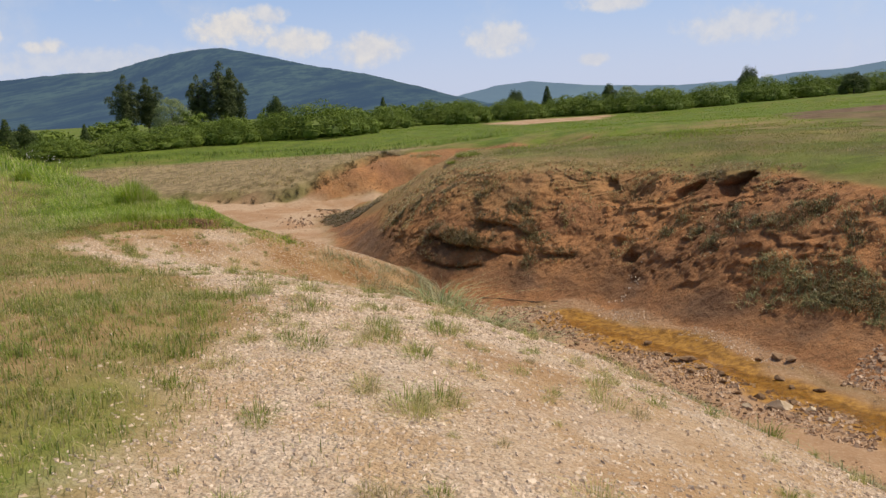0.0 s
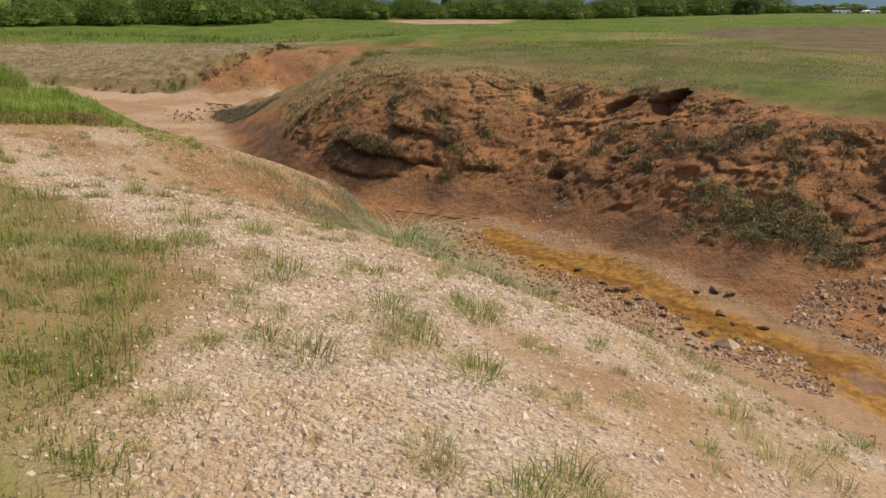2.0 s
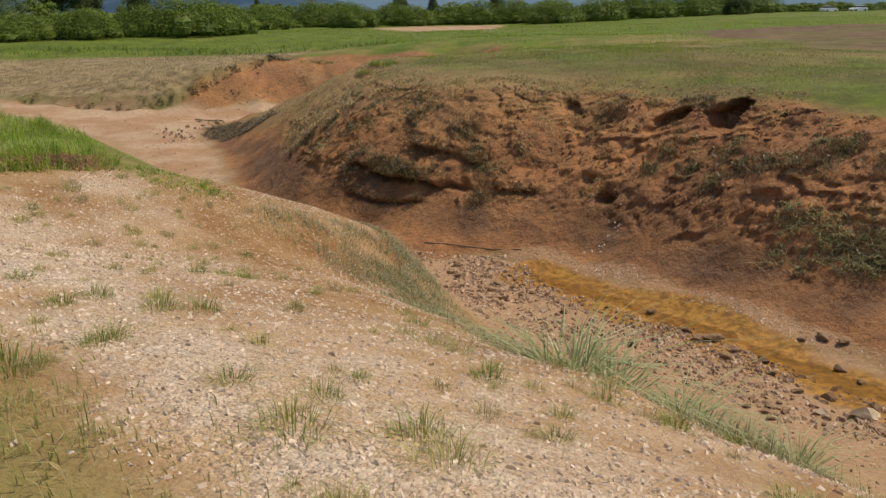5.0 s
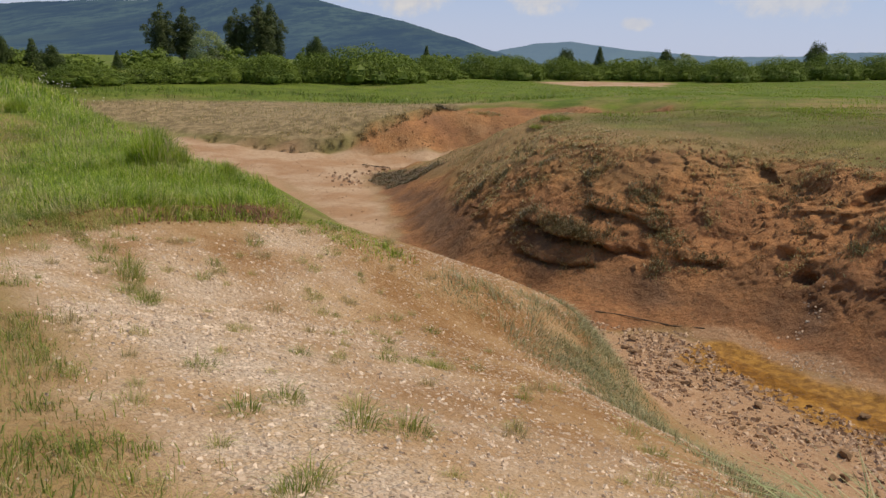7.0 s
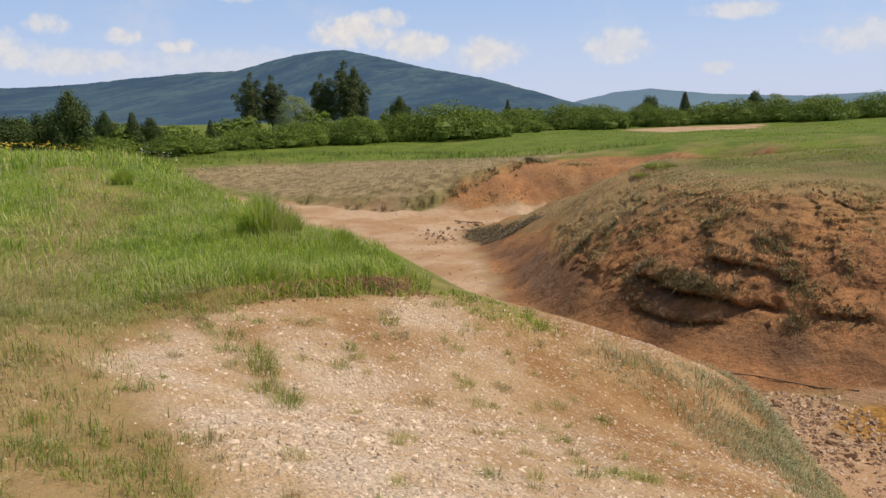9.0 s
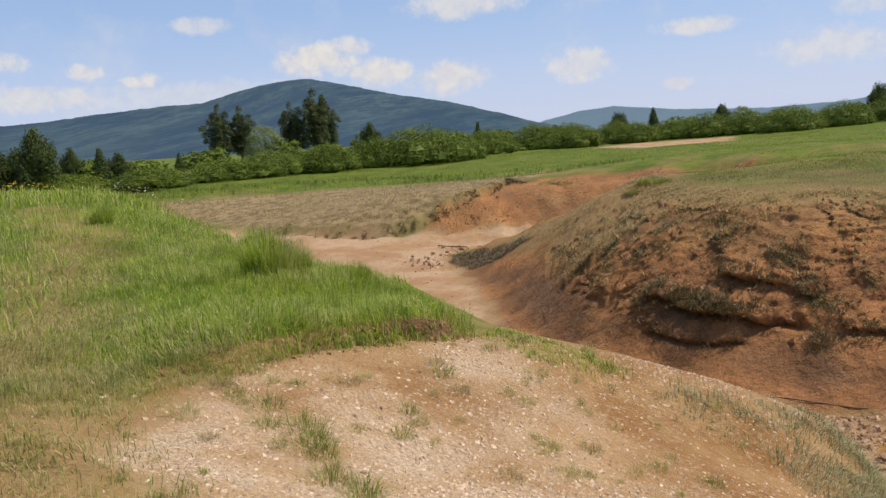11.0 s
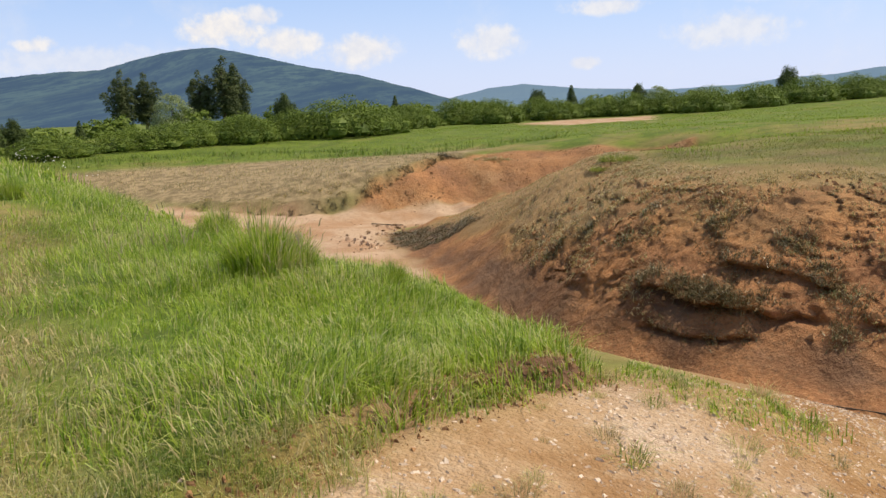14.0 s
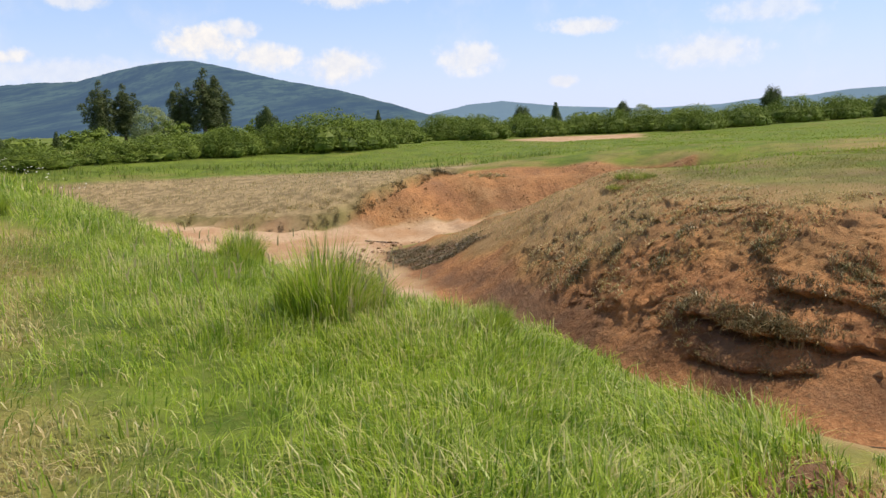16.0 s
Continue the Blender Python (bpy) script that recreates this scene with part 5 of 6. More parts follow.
TUFTS = [clump_mesh("grass_tuft", 4200 + k, 85 + 35 * (k % 3), 0.045 + 0.03 * (k % 3), 0.03, 0.11 + 0.03 * (k % 3), 0.0032, 1.1, (TUFT_GRASS, WORN_GRASS, TUFT_GRASS, OLIVE_GRASS)[k % 4]) for k in range(8)]
TUFT_SAY = ("sparse yellow-green grass tuft rooted in gravel", "fresh green grass tuft rooted in gravel", "sparse yellow-green grass tuft rooted in gravel", "withered olive grass tuft rooted in clay")
KNOWN_TUFTS = [(-2.33, 9.87), (-1.8, 8.62), (-2.08, 8.29), (-2.01, 8.83), (-1.78, 7.93), (-1.58, 7.94), (-1.29, 7.99), (-1.08, 7.91), (-0.97, 8.09), (-1.74, 7.54), (-0.75, 7.73), (-0.67, 7.62), (-0.85, 8.73), (-0.48, 8.28), (-0.05, 8.17), (-0.3, 7.53), (-1.07, 7.61), (-1.38, 9.06), (-1.05, 9.54), (-0.33, 10.01), (-4.27, 11.95), (-2.32, 8.19), (0.49, 8.28), (-1.34, 7.49), (-1.75, 7.48)]
KNOWN_TUFTS += [(-4.81, 11.8), (-4.14, 11.1), (-4.38, 12.19), (-5.67, 15.93), (-5.97, 16.06), (-6.25, 15.82), (-6.37, 15.12), (-5.46, 12.7), (-5.16, 17.99), (-2.46, 10.12), (-1.31, 11.17), (-2.92, 10.05), (-2.23, 10.6), (-4.21, 10.37), (-8.36, 14.45), (-8.22, 14.91), (-7.3, 16.48), (-6.59, 16.47), (-6.9, 15.72), (-6.28, 15.78), (-6.15, 16.8), (-6.04, 16.05), (-7.13, 15.4), (-8.25, 15.42)]
green_patch = [(-7.5, 14.6), (-7.35, 14.45), (-7.65, 14.75), (-7.2, 14.3), (-7.0, 14.1), (-6.85, 13.95), (-7.45, 14.4), (-7.1, 14.0)]
scatter_x, scatter_y = sow(rng, GRAVEL_RING, 4.2)
more = [(float(a), float(b)) for a, b in zip(scatter_x, scatter_y)]
clay_x, clay_y = sow(rng, [(-6.6, 18.6), (-6.6, 16.6), (-4.6, 13.6), (-2.4, 11.8), (-1.8, 12.6), (-3.8, 15.0), (-5.0, 18.0)], 3.5)
more += [(float(a), float(b)) for a, b in zip(clay_x, clay_y)]
tuft_spots = KNOWN_TUFTS + green_patch + more
tuft_z = surface([p[0] for p in tuft_spots], [p[1] for p in tuft_spots])
for n_tuft, (x, y) in enumerate(tuft_spots):
    k = (1, 5, 1, 5, 0, 3)[n_tuft % 6] if n_tuft >= len(KNOWN_TUFTS) and n_tuft < len(KNOWN_TUFTS) + len(green_patch) else int(rng.integers(8))
    size = float(rng.uniform(0.75, 1.35)) if n_tuft < len(KNOWN_TUFTS) else (float(rng.uniform(1.0, 1.5)) if n_tuft < len(KNOWN_TUFTS) + len(green_patch) else float(rng.uniform(0.4, 1.15)))
    tussock("grass_tuft", TUFTS[k], x, y, size, TUFT_SAY[k % 4], "grass tuft", "tufts on the gravel", float(rng.uniform(0, 360)), float(tuft_z[n_tuft]))

reed_mesh = clump_mesh("reed_clump", 4300, 150, 0.26, 0.15, 0.55, 0.012, 2.0, REED)
for x, y, s in ((-1.75, 12.3, 1.0), (-1.5, 12.4, 0.9), (-1.1, 12.2, 0.7), (-0.5, 11.8, 0.6)):
    tussock("reed_clump", reed_mesh, x, y, s, "arching pale green reed blades bent over the slope", "reed", "reeds", float(rng.uniform(0, 360)))

# withered plants that cling to the bare bank

def cling(ring, per_metre, keep, low, high, mat, label, wide=0.021, spread=0.1, name="withered_plants", bend=1.6, per=40):
    cx, cy = sow(rng, ring, per_metre, keep)
    n = len(cx) * per
    own = np.repeat(np.arange(len(cx)), per)
    size = np.repeat(rng.uniform(0.5, 1.5, len(cx)), per)
    x, y = cx[own] + rng.normal(size=n) * spread * size, cy[own] + rng.normal(size=n) * spread * size
    tall = rng.uniform(low, high, n) * size
    grow(name, rng, (x, y), tall, rng.uniform(0.7, 1.3, n) * wide, bend, mat, label, "grass" if name == "grass" else "plants", 1.2)


WORN_RING = [(-9.0, 14.4), (-8.3, 14.0), (-6.7, 12.6), (-5.3, 11.4), (-3.6, 10.0), (-2.3, 8.5), (-1.7, 6.8), (-0.7, 4.9), (-3.0, 4.4), (-6.0, 7.8), (-9.4, 11.2), (-11.4, 13.6), (-10.6, 14.8)]
cling(WORN_RING, 20, lambda x, y: np.clip(0.6 + 1.1 * layered(x, y, 1.1, 3, 515), 0.05, 1), 0.03, 0.1, TUFT_GRASS, "bleached grass tufts on beaten earth", 0.0045, 0.045, "grass", 0.8, 34)
cling(WORN_RING, 40, lambda x, y: step01(-0.3, 0.3, layered(x, y, 1.2, 4, 441)), 0.03, 0.12, WORN_GRASS, "short green grass tufts on beaten earth", 0.0048, 0.05, "grass", 0.8, 36)

EDGE_RING = [(-10.0, 15.0), (-9.1, 15.7), (-8.55, 16.0), (-8.4, 15.6), (-8.7, 14.9), (-9.1, 14.2), (-10.2, 14.2)]
cling(EDGE_RING, 60, lambda x, y: np.clip(0.6 + 0.9 * layered(x, y, 0.5, 3, 517), 0.05, 1), 0.04, 0.12, TUFT_GRASS, "bleached grass tufts at the edge of the turf", 0.005, 0.05, "grass", 0.9, 34)
cling(EDGE_RING, 60, lambda x, y: np.clip(0.5 + 1.0 * layered(x, y, 0.7, 3, 519), 0.05, 1), 0.04, 0.14, WORN_GRASS, "short green grass tufts at the edge of the turf", 0.005, 0.05, "grass", 0.9, 34)

UPPER = [(12, 19.6), (8.5, 21.6), (6, 22.6), (3, 25.2), (1, 28.2), (-1.2, 29.8), (-4, 30.4), (-6.8, 31.6), (-9, 33.8), (-10.6, 38), (-11.6, 42), (-8.4, 41), (-6.8, 37), (-5, 34.6), (-0.5, 34.4), (3.2, 31.2), (5, 28.8), (6.8, 26.2), (12, 22.4)]
cling(UPPER, 6, lambda x, y: step01(0.0, 0.5, layered(x, y, 1.4, 4, 501)) * (0.35 + 0.65 * step01(-3, 1, x)), 0.04, 0.14, WEED, "dark withered plants clinging to the bare bank")
cling(UPPER, 9, lambda x, y: step01(-0.2, 0.5, layered(x, y, 1.1, 3, 503)) * (0.25 + 0.75 * step01(3.0, -3.0, x)), 0.03, 0.12, OLIVE_GRASS, "dry straw scattered over the bare bank")
THICKET = [(3.1, 25.5), (3.7, 25.7), (4.4, 24.9), (5.2, 24.6), (6.2, 23.7), (6.7, 22.9), (6.3, 22.0), (5.6, 22.5), (5.0, 23.3), (3.9, 23.9), (3.1, 24.6)]
cling(THICKET, 42, lambda x, y: np.clip(0.6 + 0.9 * layered(x, y, 0.9, 3, 505), 0.05, 1), 0.05, 0.2, SLOPE_GRASS, "grey-olive thicket of withered plants on the bank")
cling(THICKET, 26, lambda x, y: step01(-0.1, 0.3, layered(x, y, 0.7, 3, 507)), 0.08, 0.22, WEED, "dark withered plants within the thicket")
def fringe(line, reach, per_metre, low, high, label):
    """Roots and dead plants that hang in a narrow strip along a ledge."""
    strip = [(x + 0.05 * BANK_OUT[0], y + 0.05 * BANK_OUT[1]) for x, y in line] + [(x - BANK_OUT[0] * reach, y - BANK_OUT[1] * reach) for x, y in line[::-1]]
    cling(strip, per_metre, lambda x, y: np.clip(0.7 + 0.8 * layered(x, y, 0.6, 2, 509), 0.1, 1), low, high, WEED, label)


CROWN = [p[:2] for p in LAND["far_rim"][3:]]
cling([(x + 0.8 * BANK_OUT[0], y + 0.8 * BANK_OUT[1]) for x, y in CROWN] + [(x + 0.9, y + 1.0) for x, y in CROWN[::-1]], 16, lambda x, y: np.clip(0.55 + 0.9 * layered(x, y, 0.8, 3, 511), 0.05, 1), 0.03, 0.1, OLIVE_GRASS, "pale straw matted on the crown of the bank")
fringe(LEDGE[:4], 0.34, 60, 0.1, 0.3, "dark roots and plants hanging over a ledge")
fringe(LEDGE_LOW, 0.16, 30, 0.05, 0.14, "dark roots under a low ledge")
fringe(LEDGE_TOP, 0.2, 30, 0.06, 0.18, "dark plants over the upper ledge")
fringe(LEDGE_RIGHT, 0.2, 30, 0.06, 0.18, "dark plants over a small ledge")
CLUMPS = [(-8.6, 36.7), (-7.6, 34.6), (-9.5, 37.2), (-9.9, 37.0), (-3.9, 32.7), (-3.6, 32.3), (-3.3, 31.8), (-3.2, 31.3), (-2.8, 30.9), (-5.4, 33.6), (-6.9, 35.3), (3.1, 28.3), (3.3, 27.5), (3.6, 26.9), (4.2, 26.5), (4.6, 26.4), (4.8, 26.8), (5.2, 26.7), (6.6, 25.6), (6.9, 25.3), (2.1, 28.5), (1.7, 29.6), (1.2, 29.2), (2.4, 27.4), (-3.1, 30.3), (5.7, 25.6), (5.8, 24.9)]
for spot in range(3):
    spread = [(x + rng.normal() * 0.12, y + rng.normal() * 0.12) for x, y in CLUMPS for _ in range(3)]
    px, py = np.repeat([p[0] for p in spread], 34), np.repeat([p[1] for p in spread], 34)
    n = len(px)
    reach = np.repeat(rng.uniform(0.05, 0.2, len(spread)), 34)
    grow("withered_plants", rng, (px + rng.normal(size=n) * reach, py + rng.normal(size=n) * reach), rng.uniform(0.05, 0.2, n), rng.uniform(0.012, 0.026, n), 1.3, (WEED, SLOPE_GRASS, WEED)[spot], "dark clumps of withered plants rooted in the bank", "plants", 1.2)
cling([(-18.6, 70.8), (-17, 71.2), (-16, 70.6), (-17.2, 70.0), (-18.4, 70.2)], 9, None, 0.1, 0.3, OLIVE_GRASS, "olive plants on the face of the bluff")
# plants added to draw the dark crest line that the scarp's own shade leaves faint
cling([(-24.6, 63.0), (-23.2, 65.6), (-21.9, 68.4), (-20.8, 70.6), (-20.3, 70.4), (-21.4, 68.1), (-22.6, 65.4), (-24.1, 62.7)], 9, None, 0.08, 0.25, WEED, "dark plants added for the shade line along the bluff's crest")
cling([(-20.9, 70.2), (-19.7, 70.2), (-19.6, 70.9), (-20.9, 71.0)], 20, None, 0.15, 0.4, WEED, "dark clump on top of the bluff")
# plants thickened to darken the painted shade of the hollow
cling(HOLLOW, 15, None, 0.06, 0.18, WEED, "dark withered plants that deepen the shade under the bank's nose")

EDGE = [(-36, 62.2), (-33.5, 61.4), (-31, 60.9), (-28.2, 60.9), (-26.0, 61.4), (-24.5, 62.5)]
# dark strip added in place of the shadow under the field's rounded edge
cling(EDGE + [(x - 0.3, y + 0.35) for x, y in EDGE[::-1]], 8, None, 0.05, 0.16, WEED, "dark withered plants added for the shade line under the field's edge")
cling([(x - 0.2, y + 0.4) for x, y in EDGE] + [(x - 1.2, y + 2.0) for x, y in EDGE[::-1]], 3, None, 0.05, 0.15, OLIVE_GRASS, "pale straw grass on the rounded edge of the field")

def build_stalks(spots, label):
    """Thin upright stalks, each with a drooping seed head."""
    x, y = spots
    n = len(x)
    foot = np.c_[x, y, surface(x, y)]
    turn, tall = rng.uniform(0, 2 * math.pi, n), rng.uniform(0.32, 0.62, n)
    lean = np.c_[np.cos(turn), np.sin(turn), np.zeros(n)]
    v1, f1 = blades(foot, tall, np.full(n, 0.005), turn, np.full(n, 0.18), rng)
    head = foot + tall[:, None] * ((0, 0, 0.92) + lean * 0.18)
    v2, f2 = blades(head, np.full(n, 0.11), np.full(n, 0.014), turn, np.full(n, 0.6), rng)
    tagged(new("seed_stalks", mesh_of("seed_stalks", np.concatenate([v1, v2]), np.concatenate([f1, f2 + len(v1)]), OLIVE_GRASS)), label, "grass", kind="stuff")


build_stalks(sow(rng, [(-13.6, 22.6), (-11.6, 21.2), (-10.2, 20.2), (-10.0, 18.8), (-11.4, 18.4), (-13.4, 20.4)], 14), "pale seed heads on thin stalks above the grass")

# a few flowers far out in the tall grass
for mat, label, spots, size in ((WHITE_PETAL, "white flower heads in the tall grass", [(-26.4, 36.6), (-25.2, 36.0), (-27.6, 36.8), (-24.2, 34.2), (-28.6, 38.4), (-23.8, 35.0), (-29.4, 38.9)], 0.05), (YELLOW_PETAL, "yellow flowers in the tall grass", [(-46 + 0.5 * k + rng.normal(), 44 + 0.15 * k + rng.normal()) for k in range(22)], 0.12)):
    verts, faces = [], []
    for x, y in spots:
        z = ground_z(x, y) + 0.5 + 0.25 * rng.random()
        for _ in range(5):
            p = np.array((x, y, z)) + rng.normal(size=3) * (0.16, 0.16, 0.06)
            a = len(verts)
            for q in range(6):
                g = math.pi * q / 3
                verts.append(p + size * 0.6 * np.array((math.cos(g), math.sin(g), 0.25 * (q % 2))))
            verts.append(p + (0, 0, size * 0.3))
            faces += [(a + q, a + (q + 1) % 6, a + 6) for q in range(6)]
    tagged(new("flowers", mesh_of("flowers", verts, faces, mat)), label, "flowers", kind="stuff")


# ---------------------------------------------------------------- stones, rubble and clods


def lumps(rng, at, size, flat, turn):
    """Many small shards: an uneven four-cornered foot under a slanting ridge."""
    n = len(at)
    ring = 2 * math.pi * (np.arange(4)[None] + rng.uniform(-0.35, 0.35, (n, 4))) / 4
    reach = size[:, None] * rng.uniform(0.6, 1.15, (n, 4))
    thin = rng.uniform(0.45, 0.95, (n, 1))
    u, v = np.cos(ring) * reach, np.sin(ring) * reach * thin
    high = (size * flat)[:, None] * rng.uniform(0.55, 1.3, (n, 2))
    ru = np.stack([u[:, 0], u[:, 2]], 1) * rng.uniform(0.25, 0.85, (n, 2))
    rv = size[:, None] * thin * rng.uniform(-0.4, 0.4, (n, 2))
    low = -(size * flat)[:, None] * np.full((n, 4), 0.9)
    u, v, h = np.c_[u, ru], np.c_[v, rv], np.c_[low, high]
    c, s = np.cos(turn)[:, None], np.sin(turn)[:, None]
    verts = np.stack([u * c - v * s, u * s + v * c, h], -1) + at[:, None]
    face = np.array([(0, 1, 4), (1, 5, 4), (1, 2, 5), (2, 3, 5), (3, 4, 5), (3, 0, 4)])
    return verts.reshape(-1, 3), (np.arange(n)[:, None, None] * 6 + face[None]).reshape(-1, 3)


def strew(name, rng, spots, low, high, flat, mat, label, category, sink=0.25, power=2.2):
    x, y = spots
    n = len(x)
    size = low + (high - low) * rng.random(n) ** power
    f = rng.uniform(0.6, 1.3, n) * flat
    at = np.c_[x, y, surface(x, y)]
    at = at + crumble(*at.T)
    at[:, 2] += size * f * (0.5 - sink)
    verts, faces = lumps(rng, at, size, f, rng.uniform(0, 2 * math.pi, n))
    return tagged(new(name, mesh_of(name, verts, faces, mat)), label, category, kind="stuff")


rng = np.random.default_rng(5001)


def stony(x, y):
    return np.clip(covers(x, y)["gravel"] * 1.1 * (0.55 + 0.6 * layered(x, y, 0.9, 3, 601)) + 0.03, 0, 1)


NEAR_GRAVEL = [(4.4, 3.4), (1.7, 1.0), (-1.2, 4.6), (-2.3, 6.8), (-2.8, 8.6), (-3.6, 9.7), (0.4, 10.4), (2.0, 8.4), (3.4, 6.0)]
strew("gravel", rng, sow(rng, NEAR_GRAVEL, 2900, stony, 0.7, 0.6), 0.005, 0.023, 0.32, PEBBLE, "loose pale limestone chips strewn over clay", "gravel", 0.2, 1.6)
strew("gravel", rng, sow(rng, GRAVEL_RING, 1050, lambda x, y: stony(x, y) * step01(8.5, 10.5, y - 0.3 * x), 0.7, 0.6), 0.007, 0.03, 0.32, PEBBLE, "loose pale limestone chips strewn over clay", "gravel", 0.2, 1.6)
strew("gravel", rng, sow(rng, GRAVEL_RING, 90, stony), 0.016, 0.042, 0.3, PEBBLE, "larger pale limestone chips", "gravel", 0.25)
strew("gravel", rng, sow(rng, CLAY_RING, 850, lambda x, y: np.clip(0.5 + layered(x, y, 1.0, 3, 607), 0.1, 1)), 0.006, 0.026, 0.3, PEBBLE, "sparse limestone chips in orange clay", "gravel")
strew("gravel", rng, sow(rng, [(-9, 14), (-5.6, 11), (-3, 8.4), (-1.6, 4.4), (-4, 3), (-8, 8), (-11, 13)], 60), 0.006, 0.022, 0.4, PEBBLE, "scattered chips among dry grass", "gravel")

ROCKY = [(-4.8, 28.4), (-4.4, 26.0), (-2.8, 23.6), (-1.2, 22.0), (0.6, 20.6), (2.0, 19.2), (3.2, 18.4), (4.4, 17.4), (5.0, 18.4), (3.6, 20.0), (2.2, 21.8), (0.4, 24.0), (-1.4, 26.0), (-2.2, 27.9)]
RIGHT_ROCKS = [(4.6, 20.6), (5.6, 19.4), (6.6, 18.0), (8.6, 15.6), (10, 16.4), (8.4, 19.2), (6.8, 21.4), (5.4, 22.0)]
strew("rubble", rng, sow(rng, ROCKY, 560, lambda x, y: np.clip(0.5 + 1.0 * layered(x, y, 1.0, 4, 611), 0.08, 1)), 0.018, 0.11, 0.32, RUBBLE, "brown rubble on the creek bed", "rubble", 0.2, 3.0)
strew("rubble", rng, sow(rng, RIGHT_ROCKS, 620, lambda x, y: np.clip(0.42 + 1.0 * layered(x, y, 1.0, 4, 613), 0.08, 1)), 0.018, 0.12, 0.32, RUBBLE, "brown rubble under the far bank", "rubble", 0.2, 3.0)
FAR_MARGIN = [(x + 0.62, y + 0.5) for x, y in STREAM[1:]] + [(x + 1.0, y + 0.82) for x, y in STREAM[1:][::-1]]
strew("gravel", rng, sow(rng, FAR_MARGIN, 260, lambda x, y: np.clip(0.5 + 1.0 * layered(x, y, 0.8, 3, 615), 0.05, 1), 0.15), 0.01, 0.05, 0.35, PEBBLE, "pale pebbles washed up beside the trickle", "gravel", 0.2, 2.2)
strew("rubble", rng, sow(rng, [(9, 8.8), (5.2, 12.9), (2.6, 15.9), (0.4, 18.4), (-1.8, 20.5), (-3.4, 22.7), (-3.9, 26), (-1.2, 22.6), (2.4, 18.8), (6, 14.6), (10, 11)], 80), 0.012, 0.06, 0.35, RUBBLE, "small stones on the creek margin", "rubble", 0.3, 2.6)
strew("rubble", rng, sow(rng, [(-23, 60), (-20.5, 56.5), (-22, 52.5), (-20, 48.5), (-19.4, 50), (-19.6, 56), (-20, 58)], 7), 0.05, 0.22, 0.6, RUBBLE, "stones on the pale creek bed", "rubble", 0.2)
strew("rubble", rng, sow(rng, SAND_RING, 1.5), 0.03, 0.1, 0.5, RUBBLE, "small stones on the pale creek bed", "rubble", 0.3)
strew("clods", rng, sow(rng, UPPER, 70, lambda x, y: step01(-0.2, 0.5, layered(x, y, 1.2, 3, 621))), 0.015, 0.09, 0.5, CLOD, "crumbled brown clods on the bank", "soil", 0.35, 2.8)
strew("clods", rng, sow(rng, UPPER, 9, lambda x, y: np.clip(0.4 + 1.0 * layered(x, y, 1.0, 3, 623), 0.05, 1)), 0.05, 0.17, 0.42, CLOD, "large crumbled clods on the bank", "soil", 0.35, 1.8)
strew("clods", rng, sow(rng, [(x - 0.5, y - 0.6) for x, y in CROWN] + [(x + 0.6, y + 0.7) for x, y in CROWN[::-1]], 90, lambda x, y: np.clip(0.5 + 0.9 * layered(x, y, 0.9, 3, 625), 0.05, 1)), 0.015, 0.09, 0.45, CLOD, "crumbs of dry soil on the crown of the bank", "soil", 0.35, 2.4)
strew("gravel", rng, sow(rng, [(-0.4, 27.6), (0.2, 27.3), (0.7, 28.4), (1.1, 29.6), (0.7, 29.7), (0.2, 28.6)], 60), 0.015, 0.07, 0.4, PEBBLE, "pale pebbles washed down the bank", "gravel")
strew("clods", rng, sow(rng, [(-9.4, 14.6), (-8.75, 15.2), (-8.45, 15.9), (-8.1, 16.6), (-7.75, 17.2), (-7.3, 17.7), (-7.75, 17.95), (-8.1, 17.3), (-8.5, 16.6), (-8.8, 15.9), (-9.1, 15.3)], 700), 0.006, 0.03, 0.55, CLOD, "crumbled dark soil under the turf edge", "soil", 0.3)
strew("clods", rng, sow(rng, BLUFF_RING, 14, lambda x, y: step01(-0.2, 0.4, layered(x, y, 2, 3, 641))), 0.03, 0.13, 0.5, CLOD, "clods on the orange bluff", "soil", 0.4)


def rock_mesh(seed):
    """A worn block: a beaten ball with flat cuts."""
    r = np.random.default_rng(seed)
    bm = bmesh.new()
    bmesh.ops.create_icosphere(bm, subdivisions=2, radius=0.5)
    cuts = r.normal(size=(9, 3))
    deep = r.uniform(0.14, 0.3, len(cuts))
    cuts /= np.linalg.norm(cuts, axis=1)[:, None]
    for v in bm.verts:
        p = np.array(v.co)
        for c, d in zip(cuts, deep):
            over = p @ c - d
            if over > 0:
                p = p - c * over
        v.co = Vector(p * (1.25, 0.95, 0.7) * (1 + 0.02 * r.normal()))
    me = bpy.data.meshes.new("rock")
    bm.to_mesh(me)
    bm.free()
    return me


ROCKS = [rock_mesh(5100 + k) for k in range(6)]
PALE_ROCK = stone_material("pale_block", (0.56, 0.45, 0.33), (0.62, 0.51, 0.38), (0.40, 0.29, 0.19), "object")
for me in ROCKS:
    me.materials.append(ROCK)
pale_mesh = rock_mesh(5150)
pale_mesh.materials.append(PALE_ROCK)


def lay_rock(me, x, y, size, label, group="creek rocks", turn=None, squash=1.0):
    ob = tagged(new("rock", me), label, "rock", group)
    turn = float(rng.uniform(0, 360)) if turn is None else turn
    size *= 0.78
    ob.matrix_world = pose(x, y, ground_z(x, y) + size * 0.14 * squash, float(rng.normal() * 8), float(rng.normal() * 8), turn) @ Matrix.Diagonal((size, size, size * squash, 1))
    return ob


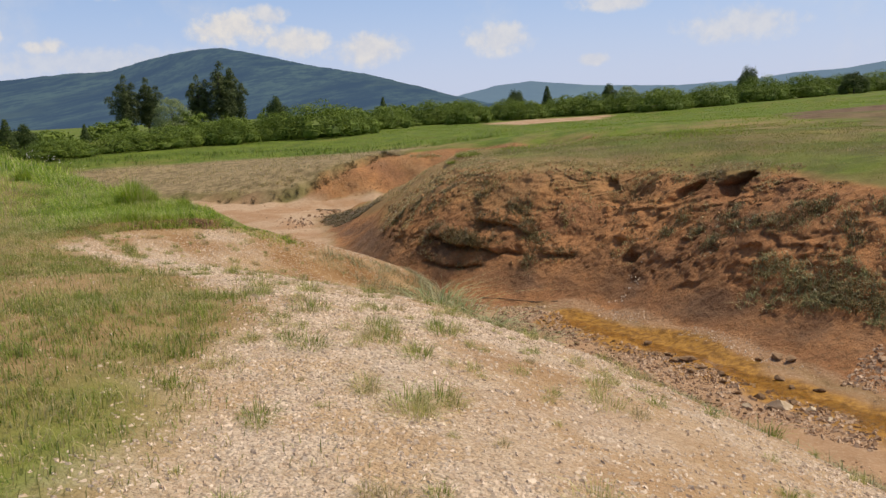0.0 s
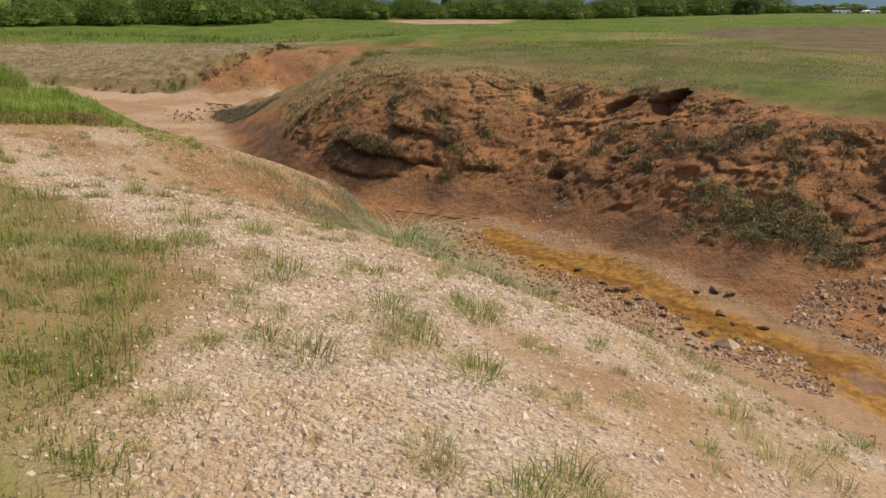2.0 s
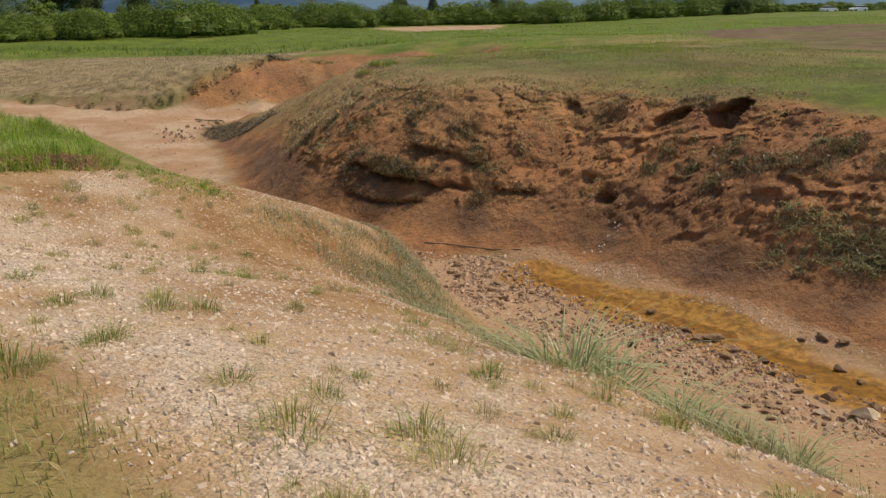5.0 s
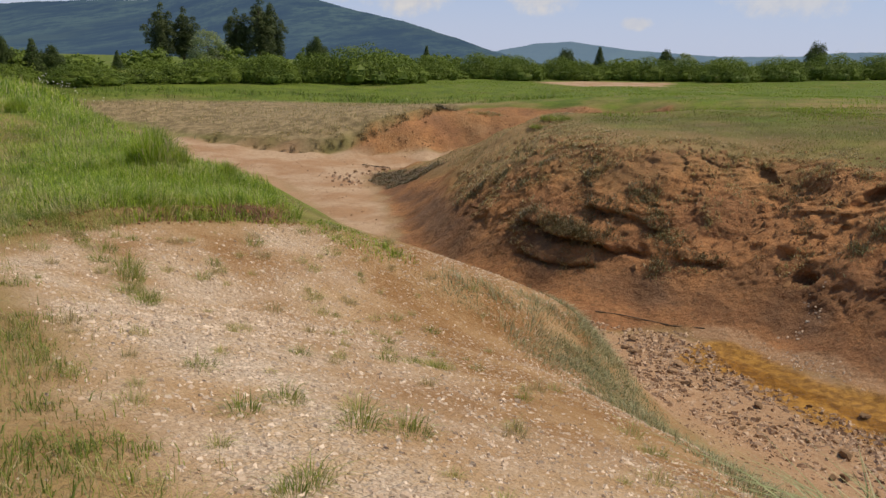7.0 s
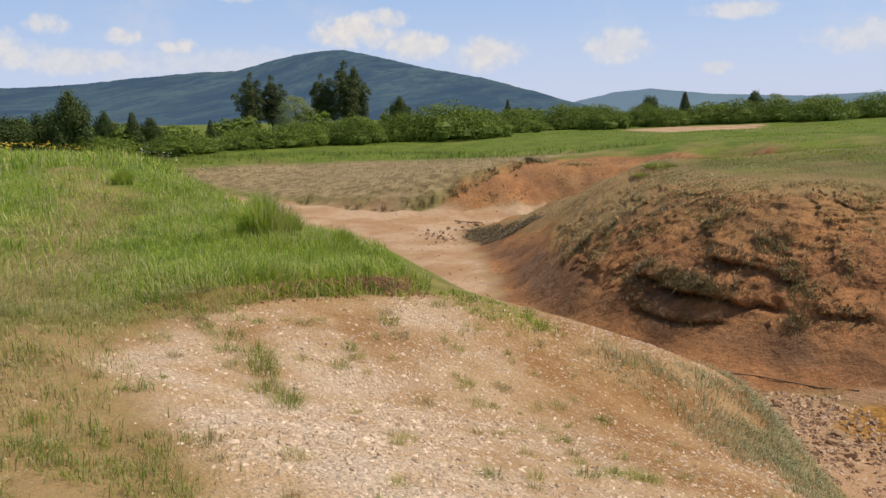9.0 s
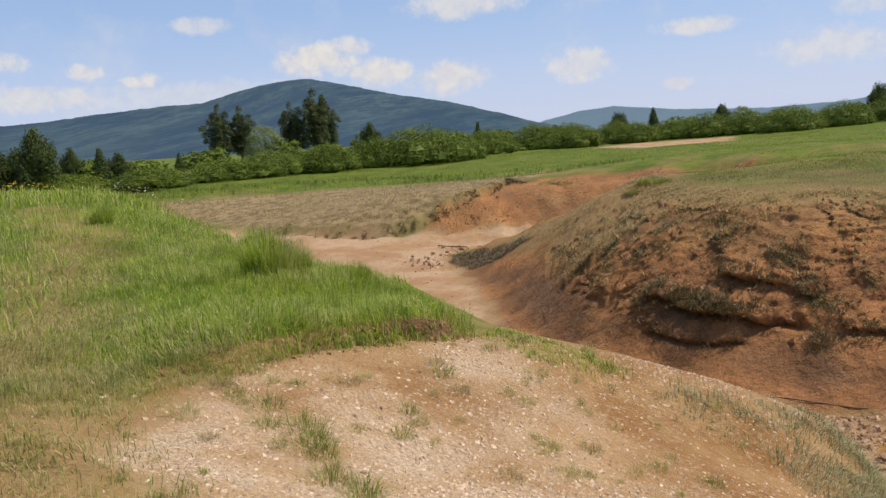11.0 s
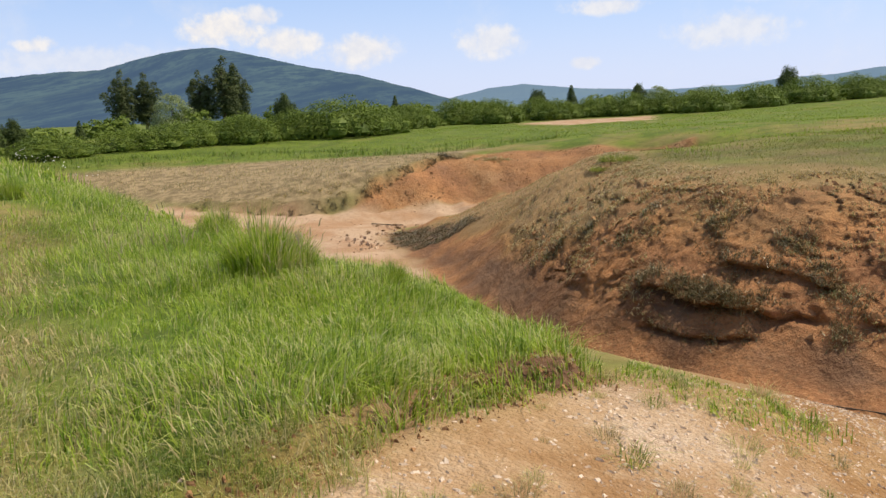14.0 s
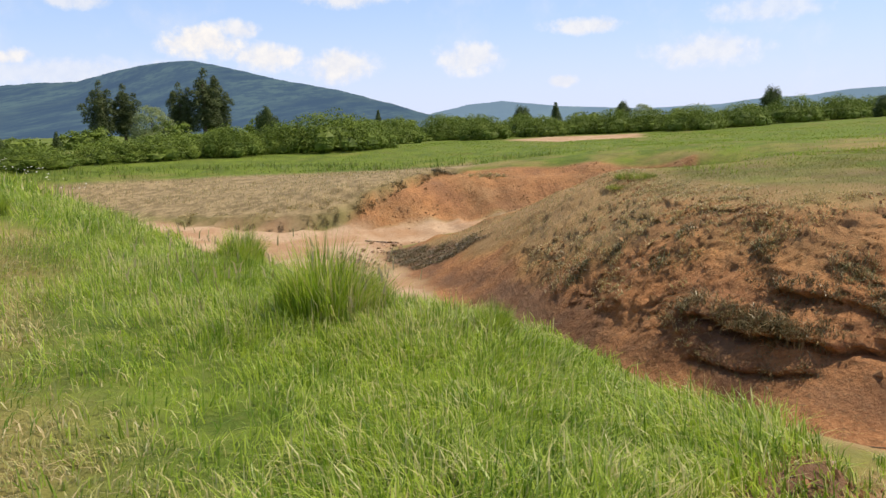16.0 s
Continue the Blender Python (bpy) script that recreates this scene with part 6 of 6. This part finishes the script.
lay_rock(pale_mesh, 3.22, 19.38, 0.68, "pale squared limestone block in the creek", "", 25, 0.9)
for x, y, s in ((2.6, 19.55, 0.3), (3.75, 19.3, 0.32), (4.0, 18.9, 0.22)):
    lay_rock(pale_mesh, x, y, s, "pale limestone block in the creek")
for x, y, s in ((1.62, 22.37, 0.5), (0.1, 22.27, 0.46), (-3.56, 27.5, 0.4), (-3.5, 26.7, 0.36), (-2.6, 25.6, 0.4), (-2.4, 25.0, 0.36), (0.66, 24.0, 0.34), (1.65, 21.6, 0.4), (2.28, 21.55, 0.36), (3.4, 21.1, 0.36), (2.93, 20.16, 0.42), (1.15, 22.9, 0.34), (-1.1, 24.0, 0.3), (3.2, 22.3, 0.3), (3.6, 22.3, 0.44), (3.85, 22.0, 0.4), (-0.07, 21.25, 0.32), (6.35, 20.7, 0.36), (6.75, 20.35, 0.3), (5.45, 19.9, 0.3), (7.1, 20.95, 0.34), (4.1, 20.4, 0.3), (-3.4, 26.6, 0.4), (-3.7, 26.9, 0.34), (-2.55, 26.0, 0.36), (1.9, 21.9, 0.3), (1.3, 22.4, 0.3), (3.6, 20.6, 0.28), (2.3, 21.0, 0.3)):
    lay_rock(ROCKS[int(rng.integers(6))], x, y, s, "dark wet brown rock in the creek")
for ring, per in ((ROCKY, 6.5), (RIGHT_ROCKS, 6.5)):
    for x, y in zip(*sow(rng, ring, per, lambda x, y: np.clip(0.5 + layered(x, y, 1.3, 3, 631), 0.1, 1))):
        lay_rock(ROCKS[int(rng.integers(6))], float(x), float(y), float(0.09 + 0.2 * rng.random() ** 2.5), "rough brown rock on the creek bed")
for x, y, s in ((-21.6, 55.5, 0.5), (-21.0, 56.3, 0.4), (-20.4, 57.0, 0.5), (-22.4, 54.2, 0.4), (-22.2, 58.8, 0.6), (-21.2, 59.0, 0.5), (-19.6, 57.9, 0.4)):
    lay_rock(ROCKS[int(rng.integers(6))], x, y, s, "dark stone on the pale creek bed", "bed stones")


def build_stream():
    rows, verts, faces = dense(STREAM, 0.25), [], []
    for k, (x, y) in enumerate(rows):
        ax, ay = rows[max(k - 1, 0)]
        bx, by = rows[min(k + 1, len(rows) - 1)]
        l = math.hypot(bx - ax, by - ay)
        nx, ny = -(by - ay) / l, (bx - ax) / l
        half = 0.24 + 0.1 * math.sin(k * 0.55) + 0.1 * math.sin(k * 1.7)
        level = ground_z(x, y) + 0.03
        verts += [(x - nx * half, y - ny * half, level), (x + nx * half, y + ny * half, level)]
    faces = [(2 * k, 2 * k + 1, 2 * k + 3, 2 * k + 2) for k in range(len(rows) - 1)]
    return tagged(new("water", mesh_of("water", verts, faces, WATER, True)), "shallow trickle over ochre algae", "water", kind="structure")


build_stream()


def build_branch(points, radius, label):
    verts, faces = [], []
    for a, b in zip(points, points[1:]):
        limb_tube(verts, faces, a, b, radius, radius * 0.85, 6)
    return tagged(new("branch", mesh_of("branch", verts, faces, BARK, True)), label, "branch")


build_branch([(x, y, ground_z(x, y) + 0.015) for x, y in ((-4.6, 28.9), (-4.0, 28.85), (-3.4, 28.65), (-2.7, 28.3), (-2.0, 28.05))], 0.015, "dark dead branch lying under the bank")
build_branch([(x, y, ground_z(x, y) + 0.06) for x, y in ((-22.8, 59.6), (-21.8, 59.2), (-20.6, 58.6))], 0.035, "dark dead branch on the pale creek bed")


# ---------------------------------------------------------------- parked cars far off


def loft(name, rows, mat):
    """A closed skin over cross-sections with the same number of corners."""
    n = len(rows[0])
    verts = [p for row in rows for p in row]
    bm = bmesh.new()
    vs = [bm.verts.new(p) for p in verts]
    for k in range(len(rows) - 1):
        for j in range(n):
            bm.faces.new((vs[k * n + j], vs[k * n + (j + 1) % n], vs[(k + 1) * n + (j + 1) % n], vs[(k + 1) * n + j]))
    bm.faces.new(vs[:n][::-1])
    bm.faces.new(vs[-n:])
    bmesh.ops.recalc_face_normals(bm, faces=bm.faces)
    bmesh.ops.bevel(bm, geom=list(bm.edges), offset=0.03, segments=1, affect="EDGES")
    me = bpy.data.meshes.new(name)
    bm.to_mesh(me)
    bm.free()
    me.materials.append(mat)
    return me


def build_car(x, y, turn, label):
    root = tagged(new("car"), label, "car", "parked cars")

    def ribs(stations, w_low, w_high):
        return [[(px, -w_low, low), (px, w_low, low), (px, w_high, high), (px, -w_high, high)] for px, low, high in stations]

    part("body", loft("body", ribs([(-2.1, 0.35, 0.75), (-1.9, 0.25, 0.95), (-0.9, 0.22, 0.98), (0.9, 0.22, 0.95), (1.85, 0.25, 0.8), (2.15, 0.35, 0.6)], 0.85, 0.8), CAR_PAINT), root)
    part("roof", loft("roof", ribs([(-1.45, 1.38, 1.44), (-0.9, 1.4, 1.5), (0.1, 1.4, 1.5), (0.55, 1.36, 1.42)], 0.62, 0.58), CAR_PAINT), root)
    part("windows", loft("windows", ribs([(-1.8, 0.95, 1.0), (-1.4, 0.95, 1.38), (0.5, 0.95, 1.38), (1.1, 0.93, 0.97)], 0.76, 0.62), CAR_GLASS), root)
    for wx in (-1.3, 1.3):
        for wy in (-0.8, 0.8):
            rows = [[(wx + r * math.cos(g), wy + dy, 0.32 + r * math.sin(g)) for g in np.linspace(0, 2 * math.pi, 16, endpoint=False)] for dy, r in ((-0.1, 0.26), (-0.08, 0.32), (0.08, 0.32), (0.1, 0.26))]
            part("wheel", loft("wheel", rows, RUBBER), root, "black tyre")
    root.matrix_world = pose(x, y, ground_z(x, y), 0, 0, turn)


build_car(72.6, 228.0, 25, "white car parked at the meadow's edge")
build_car(78.0, 224.0, 200, "white car parked at the meadow's edge")
